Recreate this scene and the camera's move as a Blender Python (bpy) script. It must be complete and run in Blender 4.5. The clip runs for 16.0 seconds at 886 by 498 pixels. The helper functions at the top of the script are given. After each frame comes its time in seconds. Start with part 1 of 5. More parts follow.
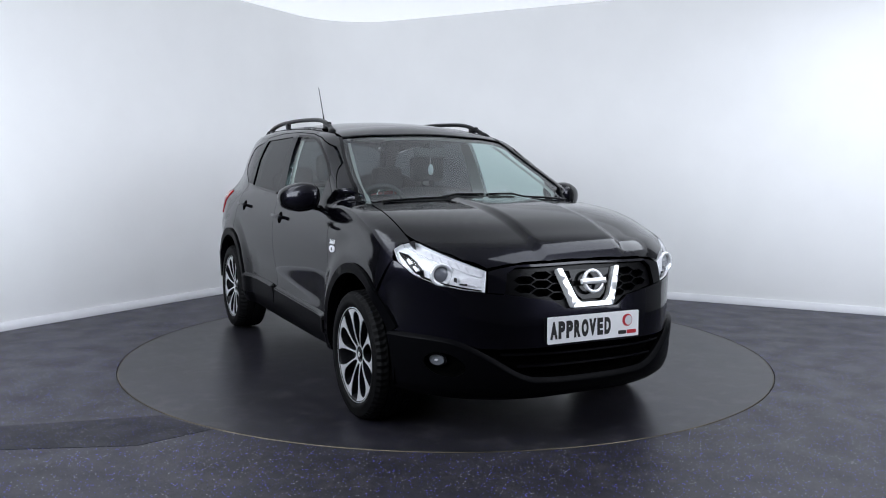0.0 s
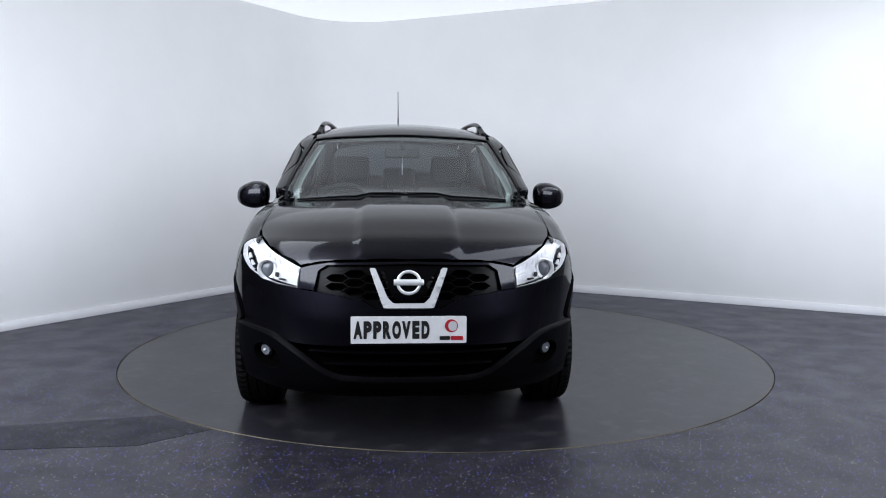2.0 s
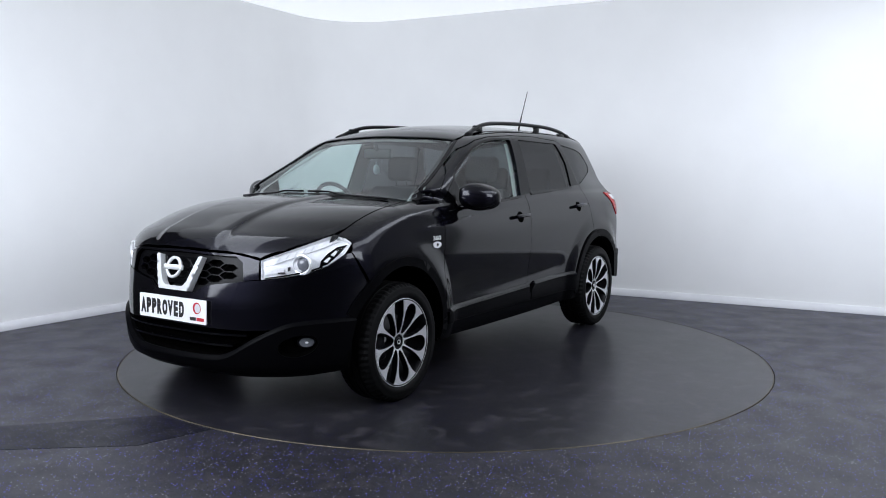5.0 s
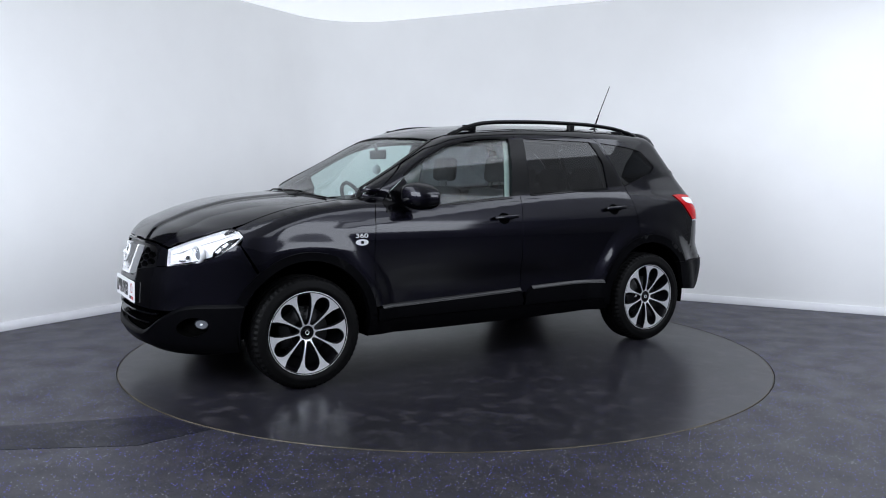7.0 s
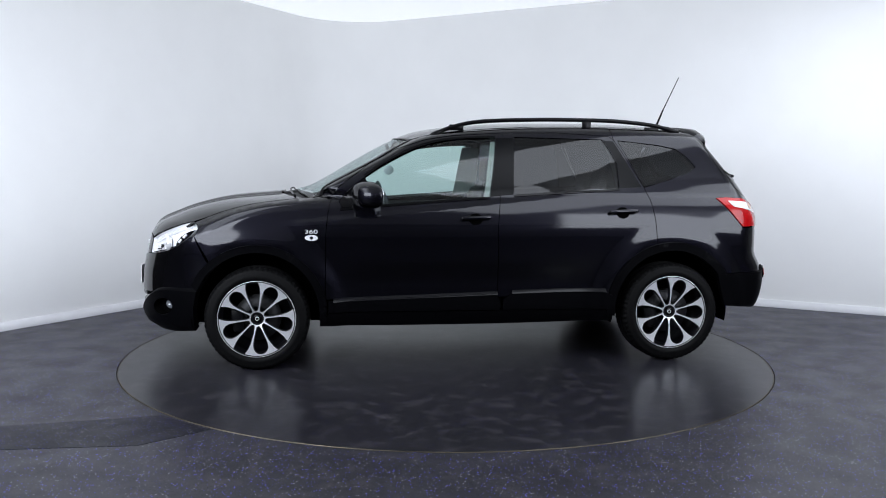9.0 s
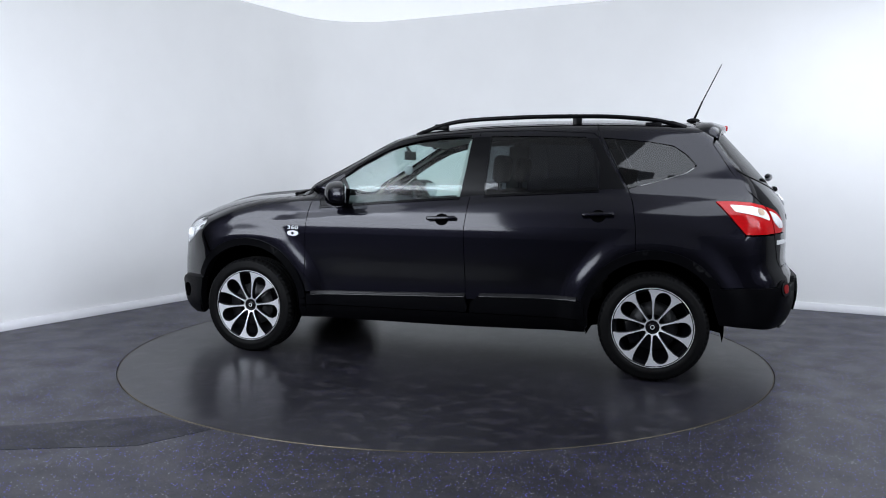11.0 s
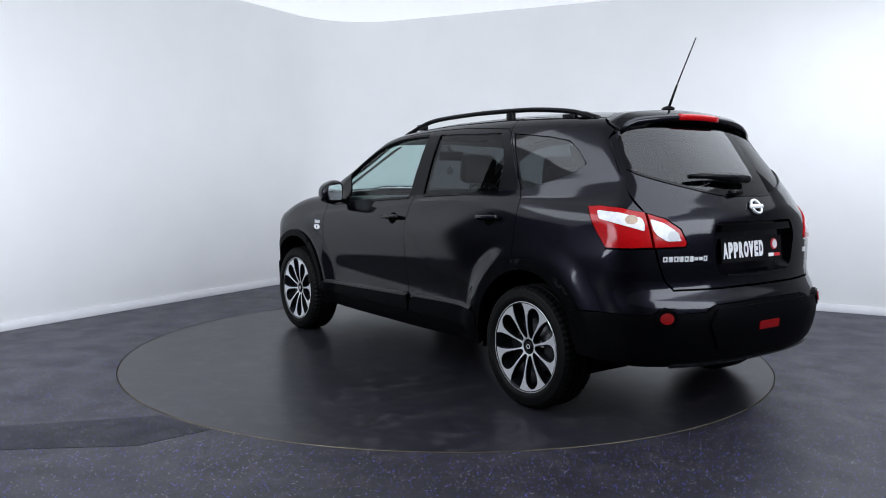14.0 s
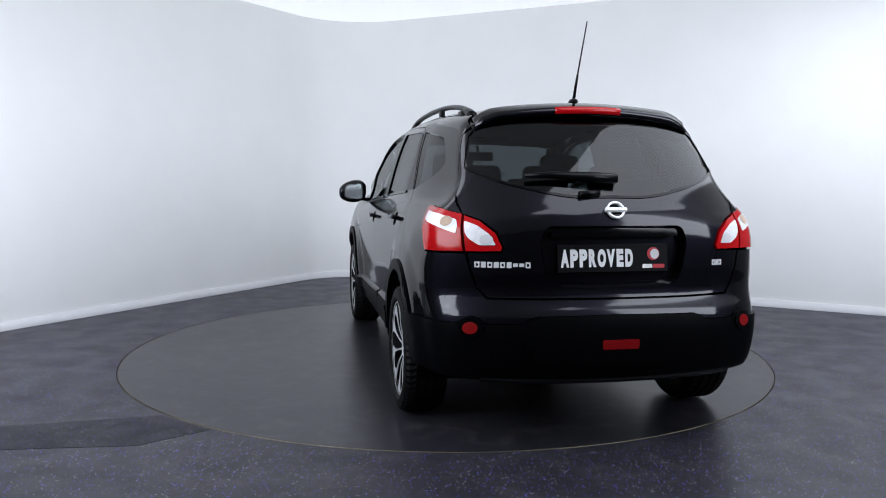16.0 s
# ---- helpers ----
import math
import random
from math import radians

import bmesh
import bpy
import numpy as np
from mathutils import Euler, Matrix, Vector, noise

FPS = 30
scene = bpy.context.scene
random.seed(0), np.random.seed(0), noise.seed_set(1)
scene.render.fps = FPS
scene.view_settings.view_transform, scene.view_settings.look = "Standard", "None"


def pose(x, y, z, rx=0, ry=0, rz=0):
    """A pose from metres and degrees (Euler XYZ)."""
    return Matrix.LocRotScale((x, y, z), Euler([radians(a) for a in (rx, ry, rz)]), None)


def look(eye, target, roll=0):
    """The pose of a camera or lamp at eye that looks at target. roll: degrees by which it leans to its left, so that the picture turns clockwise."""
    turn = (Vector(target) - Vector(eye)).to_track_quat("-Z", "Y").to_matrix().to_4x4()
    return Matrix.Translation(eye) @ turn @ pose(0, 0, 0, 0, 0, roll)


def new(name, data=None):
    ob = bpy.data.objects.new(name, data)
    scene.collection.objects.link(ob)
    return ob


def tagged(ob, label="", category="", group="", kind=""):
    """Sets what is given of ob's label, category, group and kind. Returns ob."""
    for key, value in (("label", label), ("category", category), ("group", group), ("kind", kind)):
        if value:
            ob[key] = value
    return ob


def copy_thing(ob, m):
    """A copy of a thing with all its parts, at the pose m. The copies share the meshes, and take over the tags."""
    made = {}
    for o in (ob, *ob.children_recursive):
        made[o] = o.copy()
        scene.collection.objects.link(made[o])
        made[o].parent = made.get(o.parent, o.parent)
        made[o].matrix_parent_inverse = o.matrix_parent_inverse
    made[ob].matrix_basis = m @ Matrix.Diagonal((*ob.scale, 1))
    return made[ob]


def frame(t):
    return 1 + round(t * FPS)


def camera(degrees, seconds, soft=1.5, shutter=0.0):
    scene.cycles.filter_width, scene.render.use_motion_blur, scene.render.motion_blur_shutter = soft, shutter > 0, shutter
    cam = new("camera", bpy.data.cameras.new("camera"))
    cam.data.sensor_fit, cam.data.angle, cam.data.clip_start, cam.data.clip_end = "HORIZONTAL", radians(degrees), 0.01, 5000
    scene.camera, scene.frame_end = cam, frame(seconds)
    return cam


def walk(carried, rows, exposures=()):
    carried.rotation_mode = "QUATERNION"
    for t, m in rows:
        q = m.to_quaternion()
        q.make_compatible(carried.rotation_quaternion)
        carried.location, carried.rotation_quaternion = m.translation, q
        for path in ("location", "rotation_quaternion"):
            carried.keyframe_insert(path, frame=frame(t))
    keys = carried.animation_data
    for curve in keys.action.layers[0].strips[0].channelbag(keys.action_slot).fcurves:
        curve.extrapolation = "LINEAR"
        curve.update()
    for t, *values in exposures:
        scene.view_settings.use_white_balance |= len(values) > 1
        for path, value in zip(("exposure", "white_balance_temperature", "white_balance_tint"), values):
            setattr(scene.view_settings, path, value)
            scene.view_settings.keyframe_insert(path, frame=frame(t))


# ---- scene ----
# camera on a tripod; it stands still
FOV, EYE = 57.34, (0.0, -5.826, 1.274)
cam = camera(FOV, 16.0, soft=1.0)
CAM_POSE = pose(*EYE, 90 - 5.389, 0, 0.222) @ pose(0, 0, 0, 0, 0, 0.391)
walk(cam, [(0.0, CAM_POSE), (16.0, CAM_POSE)])
scene.view_settings.exposure = 0.0

# ---- light: ceiling lamp rows of the booth and added wall fills ----
world = bpy.data.worlds.new("booth_outside")
scene.world = world
world.use_nodes = True
world.node_tree.nodes["Background"].inputs["Color"].default_value = (0.05, 0.05, 0.055, 1)
world.node_tree.nodes["Background"].inputs["Strength"].default_value = 0.2


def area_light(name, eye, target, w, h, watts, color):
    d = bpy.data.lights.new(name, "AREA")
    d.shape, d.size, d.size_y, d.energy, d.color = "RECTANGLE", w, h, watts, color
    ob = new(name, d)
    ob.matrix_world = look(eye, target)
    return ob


# two flush rows of soft lamps in the ceiling, parallel to the long wall; wall fills on the tripod's side
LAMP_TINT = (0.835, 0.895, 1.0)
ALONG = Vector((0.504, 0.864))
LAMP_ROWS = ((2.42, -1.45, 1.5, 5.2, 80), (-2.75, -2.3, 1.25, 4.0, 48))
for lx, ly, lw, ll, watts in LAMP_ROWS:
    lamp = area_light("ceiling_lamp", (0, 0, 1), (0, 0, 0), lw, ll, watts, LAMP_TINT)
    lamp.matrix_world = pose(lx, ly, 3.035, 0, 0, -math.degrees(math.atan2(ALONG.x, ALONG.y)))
# unseen fill lights, added to brighten the lower walls
area_light("wall_fill", (-4.0, -3.6, 2.4), (-3.4, 1.2, 0.3), 5.0, 2.2, 290, LAMP_TINT)
area_light("wall_fill", (4.6, -3.8, 2.4), (3.6, 1.6, 0.3), 4.4, 1.8, 162, LAMP_TINT)
# ---- materials ----
def mat(name, base, rough=0.5, metal=0.0, coat=0.0, noise_scale=0.0, vary=0.0, bump=0.0, bump_scale=200.0, rough_vary=0.0,
        transmission=0.0, ior=1.5, emit=0.0, spec=0.5):
    m = bpy.data.materials.new(name)
    m.use_nodes = True
    nt = m.node_tree
    b = nt.nodes["Principled BSDF"]
    b.inputs["Base Color"].default_value = (*base, 1)
    b.inputs["Roughness"].default_value = rough
    b.inputs["Metallic"].default_value = metal
    b.inputs["Coat Weight"].default_value = coat
    b.inputs["Coat Roughness"].default_value = 0.07
    b.inputs["Coat IOR"].default_value = 1.38
    b.inputs["Transmission Weight"].default_value = transmission
    b.inputs["IOR"].default_value = ior
    b.inputs["Specular IOR Level"].default_value = spec
    if emit:
        b.inputs["Emission Color"].default_value = (*base, 1)
        b.inputs["Emission Strength"].default_value = emit
    co = nt.nodes.new("ShaderNodeTexCoord")
    if noise_scale:
        n = nt.nodes.new("ShaderNodeTexNoise")
        n.inputs["Scale"].default_value = noise_scale
        n.inputs["Detail"].default_value = 6
        nt.links.new(co.outputs["Object"], n.inputs["Vector"])
        r = nt.nodes.new("ShaderNodeMapRange")
        r.inputs["From Min"].default_value, r.inputs["From Max"].default_value = 0.3, 0.7
        r.inputs["To Min"].default_value, r.inputs["To Max"].default_value = 1 - vary, 1 + vary
        nt.links.new(n.outputs["Fac"], r.inputs["Value"])
        mx = nt.nodes.new("ShaderNodeMix")
        mx.data_type, mx.blend_type = "RGBA", "MULTIPLY"
        mx.inputs[0].default_value = 1
        mx.inputs[6].default_value = (*base, 1)
        nt.links.new(r.outputs["Result"], mx.inputs[7])
        nt.links.new(mx.outputs[2], b.inputs["Base Color"])
        if rough_vary:
            r2 = nt.nodes.new("ShaderNodeMapRange")
            r2.inputs["From Min"].default_value, r2.inputs["From Max"].default_value = 0.3, 0.7
            r2.inputs["To Min"].default_value, r2.inputs["To Max"].default_value = rough - rough_vary, rough + rough_vary
            nt.links.new(n.outputs["Fac"], r2.inputs["Value"])
            nt.links.new(r2.outputs["Result"], b.inputs["Roughness"])
    if bump:
        n = nt.nodes.new("ShaderNodeTexNoise")
        n.inputs["Scale"].default_value = bump_scale
        n.inputs["Detail"].default_value = 3
        nt.links.new(co.outputs["Object"], n.inputs["Vector"])
        bu = nt.nodes.new("ShaderNodeBump")
        bu.inputs["Strength"].default_value, bu.inputs["Distance"].default_value = bump, 0.002
        nt.links.new(n.outputs["Fac"], bu.inputs["Height"])
        nt.links.new(bu.outputs["Normal"], b.inputs["Normal"])
    return m


def glass(name, tint, sheen=0.035, rough=0.0):
    """Thin car glass: a mirror-like sheen that grows at a slant, over a tinted see-through pane."""
    m = bpy.data.materials.new(name)
    m.use_nodes = True
    nt = m.node_tree
    nt.nodes.remove(nt.nodes["Principled BSDF"])
    tr, gl, mix, lw, pw, rg = (nt.nodes.new("ShaderNode" + k) for k in ("BsdfTransparent", "BsdfGlossy", "MixShader", "LayerWeight", "Math", "MapRange"))
    tr.inputs["Color"].default_value = (*tint, 1)
    gl.inputs["Roughness"].default_value = rough
    lw.inputs["Blend"].default_value = 0.5
    pw.operation = "POWER"
    pw.inputs[1].default_value = 5.0
    rg.inputs["To Min"].default_value, rg.inputs["To Max"].default_value = sheen, 0.7
    nt.links.new(lw.outputs["Facing"], pw.inputs[0])
    nt.links.new(pw.outputs[0], rg.inputs["Value"])
    nt.links.new(rg.outputs[0], mix.inputs[0])
    nt.links.new(tr.outputs[0], mix.inputs[1])
    nt.links.new(gl.outputs[0], mix.inputs[2])
    nt.links.new(mix.outputs[0], nt.nodes["Material Output"].inputs["Surface"])
    return m


PAINT = mat("black_metallic_paint", (0.0072, 0.0070, 0.0112), 0.42, 1.0, 1.0, 900, 0.25)
for k_, v_ in (("Specular Tint", (0.16, 0.16, 0.20, 1)), ("Coat IOR", 1.42), ("Coat Roughness", 0.085)):
    PAINT.node_tree.nodes["Principled BSDF"].inputs[k_].default_value = v_
CLAD = mat("black_textured_plastic", (0.0015, 0.0015, 0.0021), 0.42, bump=0.12, bump_scale=900, noise_scale=30, vary=0.15, spec=0.04)
TRIM = mat("satin_black_trim", (0.002, 0.002, 0.0026), 0.28, noise_scale=40, vary=0.1, spec=0.15)
GLOSS = mat("gloss_black_plastic", (0.0015, 0.0015, 0.002), 0.12, spec=0.2)
LEDGE = mat("smooth_black_plastic", (0.004, 0.004, 0.005), 0.26, noise_scale=40, vary=0.1, spec=0.30)
DARK = mat("dark_cavity", (0.002, 0.002, 0.002), 0.9, noise_scale=20, vary=0.2, spec=0.0)
RUBBER = mat("tyre_rubber", (0.0022, 0.0022, 0.0024), 0.6, noise_scale=60, vary=0.25, bump=0.2, bump_scale=300, spec=0.12)
CHROME = mat("chrome", (0.93, 0.94, 0.95), 0.14, 0.35, noise_scale=30, vary=0.03)
MACHINED = mat("machined_alloy", (0.78, 0.79, 0.81), 0.36, 0.6, noise_scale=80, vary=0.06)
ALLOY_DARK = mat("gloss_black_alloy", (0.004, 0.004, 0.005), 0.3, 0.0, noise_scale=40, vary=0.15, spec=0.2)
STEEL = mat("brake_disc_steel", (0.035, 0.035, 0.037), 0.5, 0.6, noise_scale=60, vary=0.15)
GLASS_CLEAR = glass("green_tinted_glass", (0.74, 0.87, 0.84), 0.055)
GLASS_SCREEN = glass("green_tinted_windscreen", (0.74, 0.86, 0.85), 0.13)
GLASS_DARK = glass("privacy_glass", (0.08, 0.086, 0.094), 0.045, 0.02)
LENS = glass("clear_lamp_lens", (0.98, 0.98, 0.99), 0.015)
WHITE_PLATE = mat("white_plate", (0.82, 0.82, 0.83), 0.35, noise_scale=15, vary=0.03)
INK = mat("black_ink", (0.01, 0.01, 0.01), 0.5)
RED_LENS = mat("red_lamp_lens", (0.42, 0.003, 0.005), 0.2, coat=0.5, noise_scale=60, vary=0.12, spec=0.2)
RED_REFLEX = mat("deep_red_reflector", (0.20, 0.004, 0.005), 0.3, noise_scale=150, vary=0.25, bump=0.3, bump_scale=250, spec=0.2)
WHITE_LENS = mat("pearly_clear_lens", (0.82, 0.82, 0.84), 0.2, coat=0.5, noise_scale=60, vary=0.10)
PROJECTOR = mat("grey_projector_glass", (0.16, 0.17, 0.19), 0.08, coat=0.6, noise_scale=40, vary=0.1)
REFLECTOR = mat("lamp_reflector", (0.94, 0.95, 0.96), 0.2, 0.05, noise_scale=50, vary=0.05)
SEAT = mat("dark_seat_cloth", (0.022, 0.022, 0.025), 0.9, noise_scale=90, vary=0.3, bump=0.4, bump_scale=600)
CABIN = mat("dark_cabin_plastic", (0.03, 0.03, 0.032), 0.6, noise_scale=50, vary=0.15, bump=0.15, bump_scale=500)
CABIN_LIGHT = mat("pale_grey_cabin_trim", (0.48, 0.48, 0.46), 0.75, noise_scale=30, vary=0.06)
EDGE_METAL = mat("dull_brass_edge", (0.10, 0.085, 0.06), 0.5, 0.6, noise_scale=3, vary=0.6)
WALL = mat("white_wall_paint", (0.80, 0.80, 0.80), 0.85, noise_scale=2.5, vary=0.015, bump=0.05, bump_scale=250)
CEIL = mat("white_ceiling_added_glow", (0.84, 0.84, 0.84), 0.9, noise_scale=3, vary=0.02, emit=0.66)
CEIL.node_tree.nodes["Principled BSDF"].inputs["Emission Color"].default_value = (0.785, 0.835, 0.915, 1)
# glow painted into the ceiling: brightest over the corner, fading out towards the tripod
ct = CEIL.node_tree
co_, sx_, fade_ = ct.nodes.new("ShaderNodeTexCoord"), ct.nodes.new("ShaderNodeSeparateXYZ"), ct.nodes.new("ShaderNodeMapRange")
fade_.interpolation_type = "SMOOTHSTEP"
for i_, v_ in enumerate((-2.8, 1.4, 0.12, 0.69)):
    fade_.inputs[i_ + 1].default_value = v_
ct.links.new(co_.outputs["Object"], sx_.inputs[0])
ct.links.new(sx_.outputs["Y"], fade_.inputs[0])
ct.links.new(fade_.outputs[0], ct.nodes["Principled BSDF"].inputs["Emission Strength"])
GREY_WALL = mat("grey_wall_paint", (0.16, 0.16, 0.165), 0.8, noise_scale=2.5, vary=0.03, bump=0.05, bump_scale=250)
DARK_WALL = mat("unseen_dark_wall", (0.012, 0.012, 0.014), 0.9, noise_scale=8, vary=0.2)
LOGO_RED = mat("logo_red", (0.45, 0.02, 0.03), 0.4)
LOGO_GREY = mat("logo_grey", (0.62, 0.62, 0.64), 0.35)
BLACK_PLATE = mat("black_plate", (0.005, 0.005, 0.006), 0.35, noise_scale=15, vary=0.1, spec=0.08)
SKIRT = mat("white_skirting_gloss", (0.66, 0.66, 0.68), 0.4, noise_scale=6, vary=0.03)


def speckled(name, base, rough, flecks=1.0, spec=0.2, scuff=1.9, uneven=0.06):
    """Dark safety vinyl: cloudy scuffs, grain and small pale and blue flecks."""
    m = bpy.data.materials.new(name)
    m.use_nodes = True
    nt = m.node_tree
    b = nt.nodes["Principled BSDF"]
    co = nt.nodes.new("ShaderNodeTexCoord")

    def tex(scale, detail=5, distort=0.0):
        n = nt.nodes.new("ShaderNodeTexNoise")
        n.inputs["Scale"].default_value, n.inputs["Detail"].default_value, n.inputs["Distortion"].default_value = scale, detail, distort
        nt.links.new(co.outputs["Object"], n.inputs["Vector"])
        return n.outputs["Fac"]

    def rng(v, a, b_, c, d):
        r = nt.nodes.new("ShaderNodeMapRange")
        for i, val in enumerate((a, b_, c, d)):
            r.inputs[i + 1].default_value = val
        nt.links.new(v, r.inputs[0])
        return r.outputs[0]

    def mixc(fac, a, c):
        x = nt.nodes.new("ShaderNodeMix")
        x.data_type = "RGBA"
        for v, i in ((fac, 0), (a, 6), (c, 7)):
            if isinstance(v, tuple):
                x.inputs[i].default_value = (*v, 1)
            elif isinstance(v, float):
                x.inputs[i].default_value = v
            else:
                nt.links.new(v, x.inputs[i])
        return x.outputs[2]

    big, mid, fine = tex(0.9, 4, 0.6), tex(9, 8, 0.5), tex(160, 3)
    c = mixc(rng(big, 0.35, 0.65, 0, 1), tuple(v * 0.65 for v in base), tuple(v * 1.25 for v in base))
    c = mixc(rng(mid, 0.50, 0.68, 0, 0.75), c, tuple(v * f * scuff for v, f in zip(base, (1.0, 0.93, 0.88))))
    c = mixc(rng(tex(1.7, 6, 0.8), 0.48, 0.66, 0, 0.5), c, tuple(v * f for v, f in zip(base, (0.6, 0.58, 0.72))))
    c = mixc(rng(fine, 0.45, 0.7, 0, 0.5), c, tuple(v * 1.9 for v in base))
    vo = nt.nodes.new("ShaderNodeTexVoronoi")
    vo.inputs["Scale"].default_value = 115
    nt.links.new(co.outputs["Object"], vo.inputs["Vector"])
    sep = nt.nodes.new("ShaderNodeSeparateColor")
    nt.links.new(vo.outputs["Color"], sep.inputs[0])
    dot = rng(vo.outputs["Distance"], 0.26, 0.40, 1, 0)

    def fleck(c, chan, cut, col):
        pick = rng(sep.outputs[chan], cut, cut + 0.005, 0, 1)
        mu = nt.nodes.new("ShaderNodeMath")
        mu.operation = "MULTIPLY"
        nt.links.new(pick, mu.inputs[0])
        nt.links.new(dot, mu.inputs[1])
        return mixc(mu.outputs[0], c, col)

    c = fleck(c, 0, 0.90, tuple(v * flecks for v in (0.40, 0.40, 0.44)))
    c = fleck(c, 1, 0.86, tuple(v * flecks for v in (0.10, 0.10, 0.66)))
    c = fleck(c, 2, 0.80 if flecks > 0.5 else 0.97, tuple(v * (0.3 if flecks > 0.5 else 0.7) for v in base))
    b.inputs["Specular IOR Level"].default_value = spec
    nt.links.new(c, b.inputs["Base Color"])
    nt.links.new(rng(tex(4.5, 4, 0.3), 0.35, 0.70, rough - uneven, rough + uneven), b.inputs["Roughness"])
    bu = nt.nodes.new("ShaderNodeBump")
    bu.inputs["Strength"].default_value, bu.inputs["Distance"].default_value = 0.25, 0.001
    nt.links.new(fine, bu.inputs["Height"])
    nt.links.new(bu.outputs["Normal"], b.inputs["Normal"])
    return m


FLOOR = speckled("speckled_dark_vinyl", (0.0225, 0.022, 0.0270), 0.42)
FLOOR_TABLE = speckled("worn_dark_vinyl", (0.0140, 0.0138, 0.0165), 0.29, 0.12, 0.22, 3.6, 0.012)
# ---- helpers for meshes ----
def finish(bm, name, material, parent=None, label="", smooth=True):
    me = bpy.data.meshes.new(name)
    bm.to_mesh(me)
    bm.free()
    for f in me.polygons:
        f.use_smooth = smooth
    me.materials.append(material)
    ob = new(name, me)
    if parent is not None:
        ob.parent = parent
    if label:
        ob["label"] = label
    return ob


def part(name, bm, material, parent, label="", smooth=True):
    return finish(bm, name, material, parent, label, smooth)


def add_box(bm, lo, hi, bevel=0.0, seg=2):
    r = bmesh.ops.create_cube(bm, size=1, matrix=Matrix.LocRotScale([(a + b) / 2 for a, b in zip(lo, hi)], None, [b - a for a, b in zip(lo, hi)]))
    if bevel:
        es = list({e for v in r["verts"] for e in v.link_edges})
        bmesh.ops.bevel(bm, geom=es, offset=bevel, segments=seg, affect="EDGES", profile=0.5)
    return r["verts"]


# ---- room: a coved white booth with a corner behind the car ----
CEIL_Z = 3.05
P_L, P_C, P_R = Vector((-7.2, -5.91)), Vector((-1.324, 4.276)), Vector((9.2, -1.196))


def corner_curve(a, c, b, r, n=14):
    u, v = (a - c).normalized(), (b - c).normalized()
    half = u.angle(v) / 2
    t = r / math.tan(half)
    o = c + (u + v).normalized() * (r / math.sin(half))
    p0, p1 = c + u * t, c + v * t
    a0 = math.atan2(p0.y - o.y, p0.x - o.x)
    d = (math.atan2(p1.y - o.y, p1.x - o.x) - a0 + math.pi) % (2 * math.pi) - math.pi
    return [o + Vector((math.cos(a0 + d * i / n), math.sin(a0 + d * i / n))) * r for i in range(n + 1)]


def loft_wall(name, line, z0, z1, thick, material, label, category, bevel_top=0.0):
    """An upright strip along a plan line, with thickness away from the room."""
    bm = bmesh.new()
    rows = []
    for i, p in enumerate(line):
        d = (line[min(i + 1, len(line) - 1)] - line[max(i - 1, 0)]).normalized()
        out = Vector((-d.y, d.x)) * thick
        prof = [(p, z0), (p, z1 - bevel_top), (p + out * (bevel_top / abs(thick) if bevel_top else 0), z1), (p + out, z1), (p + out, z0)]
        rows.append([bm.verts.new((q.x, q.y, z)) for q, z in prof])
    for a, b in zip(rows, rows[1:]):
        for k in range(4):
            bm.faces.new((a[k], b[k], b[k + 1], a[k + 1]))
    bmesh.ops.remove_doubles(bm, verts=bm.verts, dist=1e-5)
    bmesh.ops.recalc_face_normals(bm, faces=bm.faces)
    ob = finish(bm, name, material, smooth=False)
    for f in ob.data.polygons:
        f.use_smooth = abs(f.normal.z) < 0.3
    return tagged(ob, label, category, kind="structure")


CURVE = corner_curve(P_L, P_C, P_R, 0.8)
P_D = P_L.lerp(P_C, 0.603)      # the unseen dark wall, added for dark reflections, ends here
P_E = P_C.lerp(P_R, 0.56)     # the white wall ends here
LINE = [P_D] + CURVE + [P_E]
loft_wall("wall_north", LINE, 0.0, CEIL_Z, 0.12, WALL, "white painted booth wall with a coved corner", "wall")
loft_wall("baseboard", LINE, 0.0, 0.074, -0.018, SKIRT,
          "white gloss skirting board along the wall", "skirting board", 0.006)
P_B = Vector((9.2, -8.6))
P_A = Vector((-7.2, -8.6))
# walls out of view, their tones set for the car's reflections
loft_wall("wall_east", [P_E, P_R, P_B], 0.0, CEIL_Z, 0.12, GREY_WALL, "plain grey painted wall beside the white booth", "wall")
loft_wall("wall_south", [P_B, P_A], 0.0, CEIL_Z, 0.12, GREY_WALL, "plain grey painted wall behind the tripod", "wall")
loft_wall("wall_west", [P_A, P_L, P_D], 0.0, CEIL_Z, 0.12, DARK_WALL, "unseen dark wall, set dark for the car's reflections", "wall")

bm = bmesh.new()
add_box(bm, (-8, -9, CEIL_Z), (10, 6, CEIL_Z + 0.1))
tagged(finish(bm, "ceiling", CEIL, smooth=False), "white booth ceiling with an added glow", "ceiling", kind="structure")

# floor with a round pit, the turntable lies flush in it with a thin gap
TABLE_R, GAP = 2.226, 0.006
bm = bmesh.new()
N_RIM = 160
inner = [bm.verts.new(((TABLE_R + GAP) * math.cos(a), (TABLE_R + GAP) * math.sin(a), 0)) for a in [i * 2 * math.pi / N_RIM for i in range(N_RIM)]]
low = [bm.verts.new((v.co.x, v.co.y, -0.08)) for v in inner]
outer = [bm.verts.new((12 * math.cos(a), 12 * math.sin(a), 0)) for a in [i * 2 * math.pi / N_RIM for i in range(N_RIM)]]
for i in range(N_RIM):
    j = (i + 1) % N_RIM
    bm.faces.new((inner[i], outer[i], outer[j], inner[j]))
    bm.faces.new((low[i], inner[i], inner[j], low[j]))
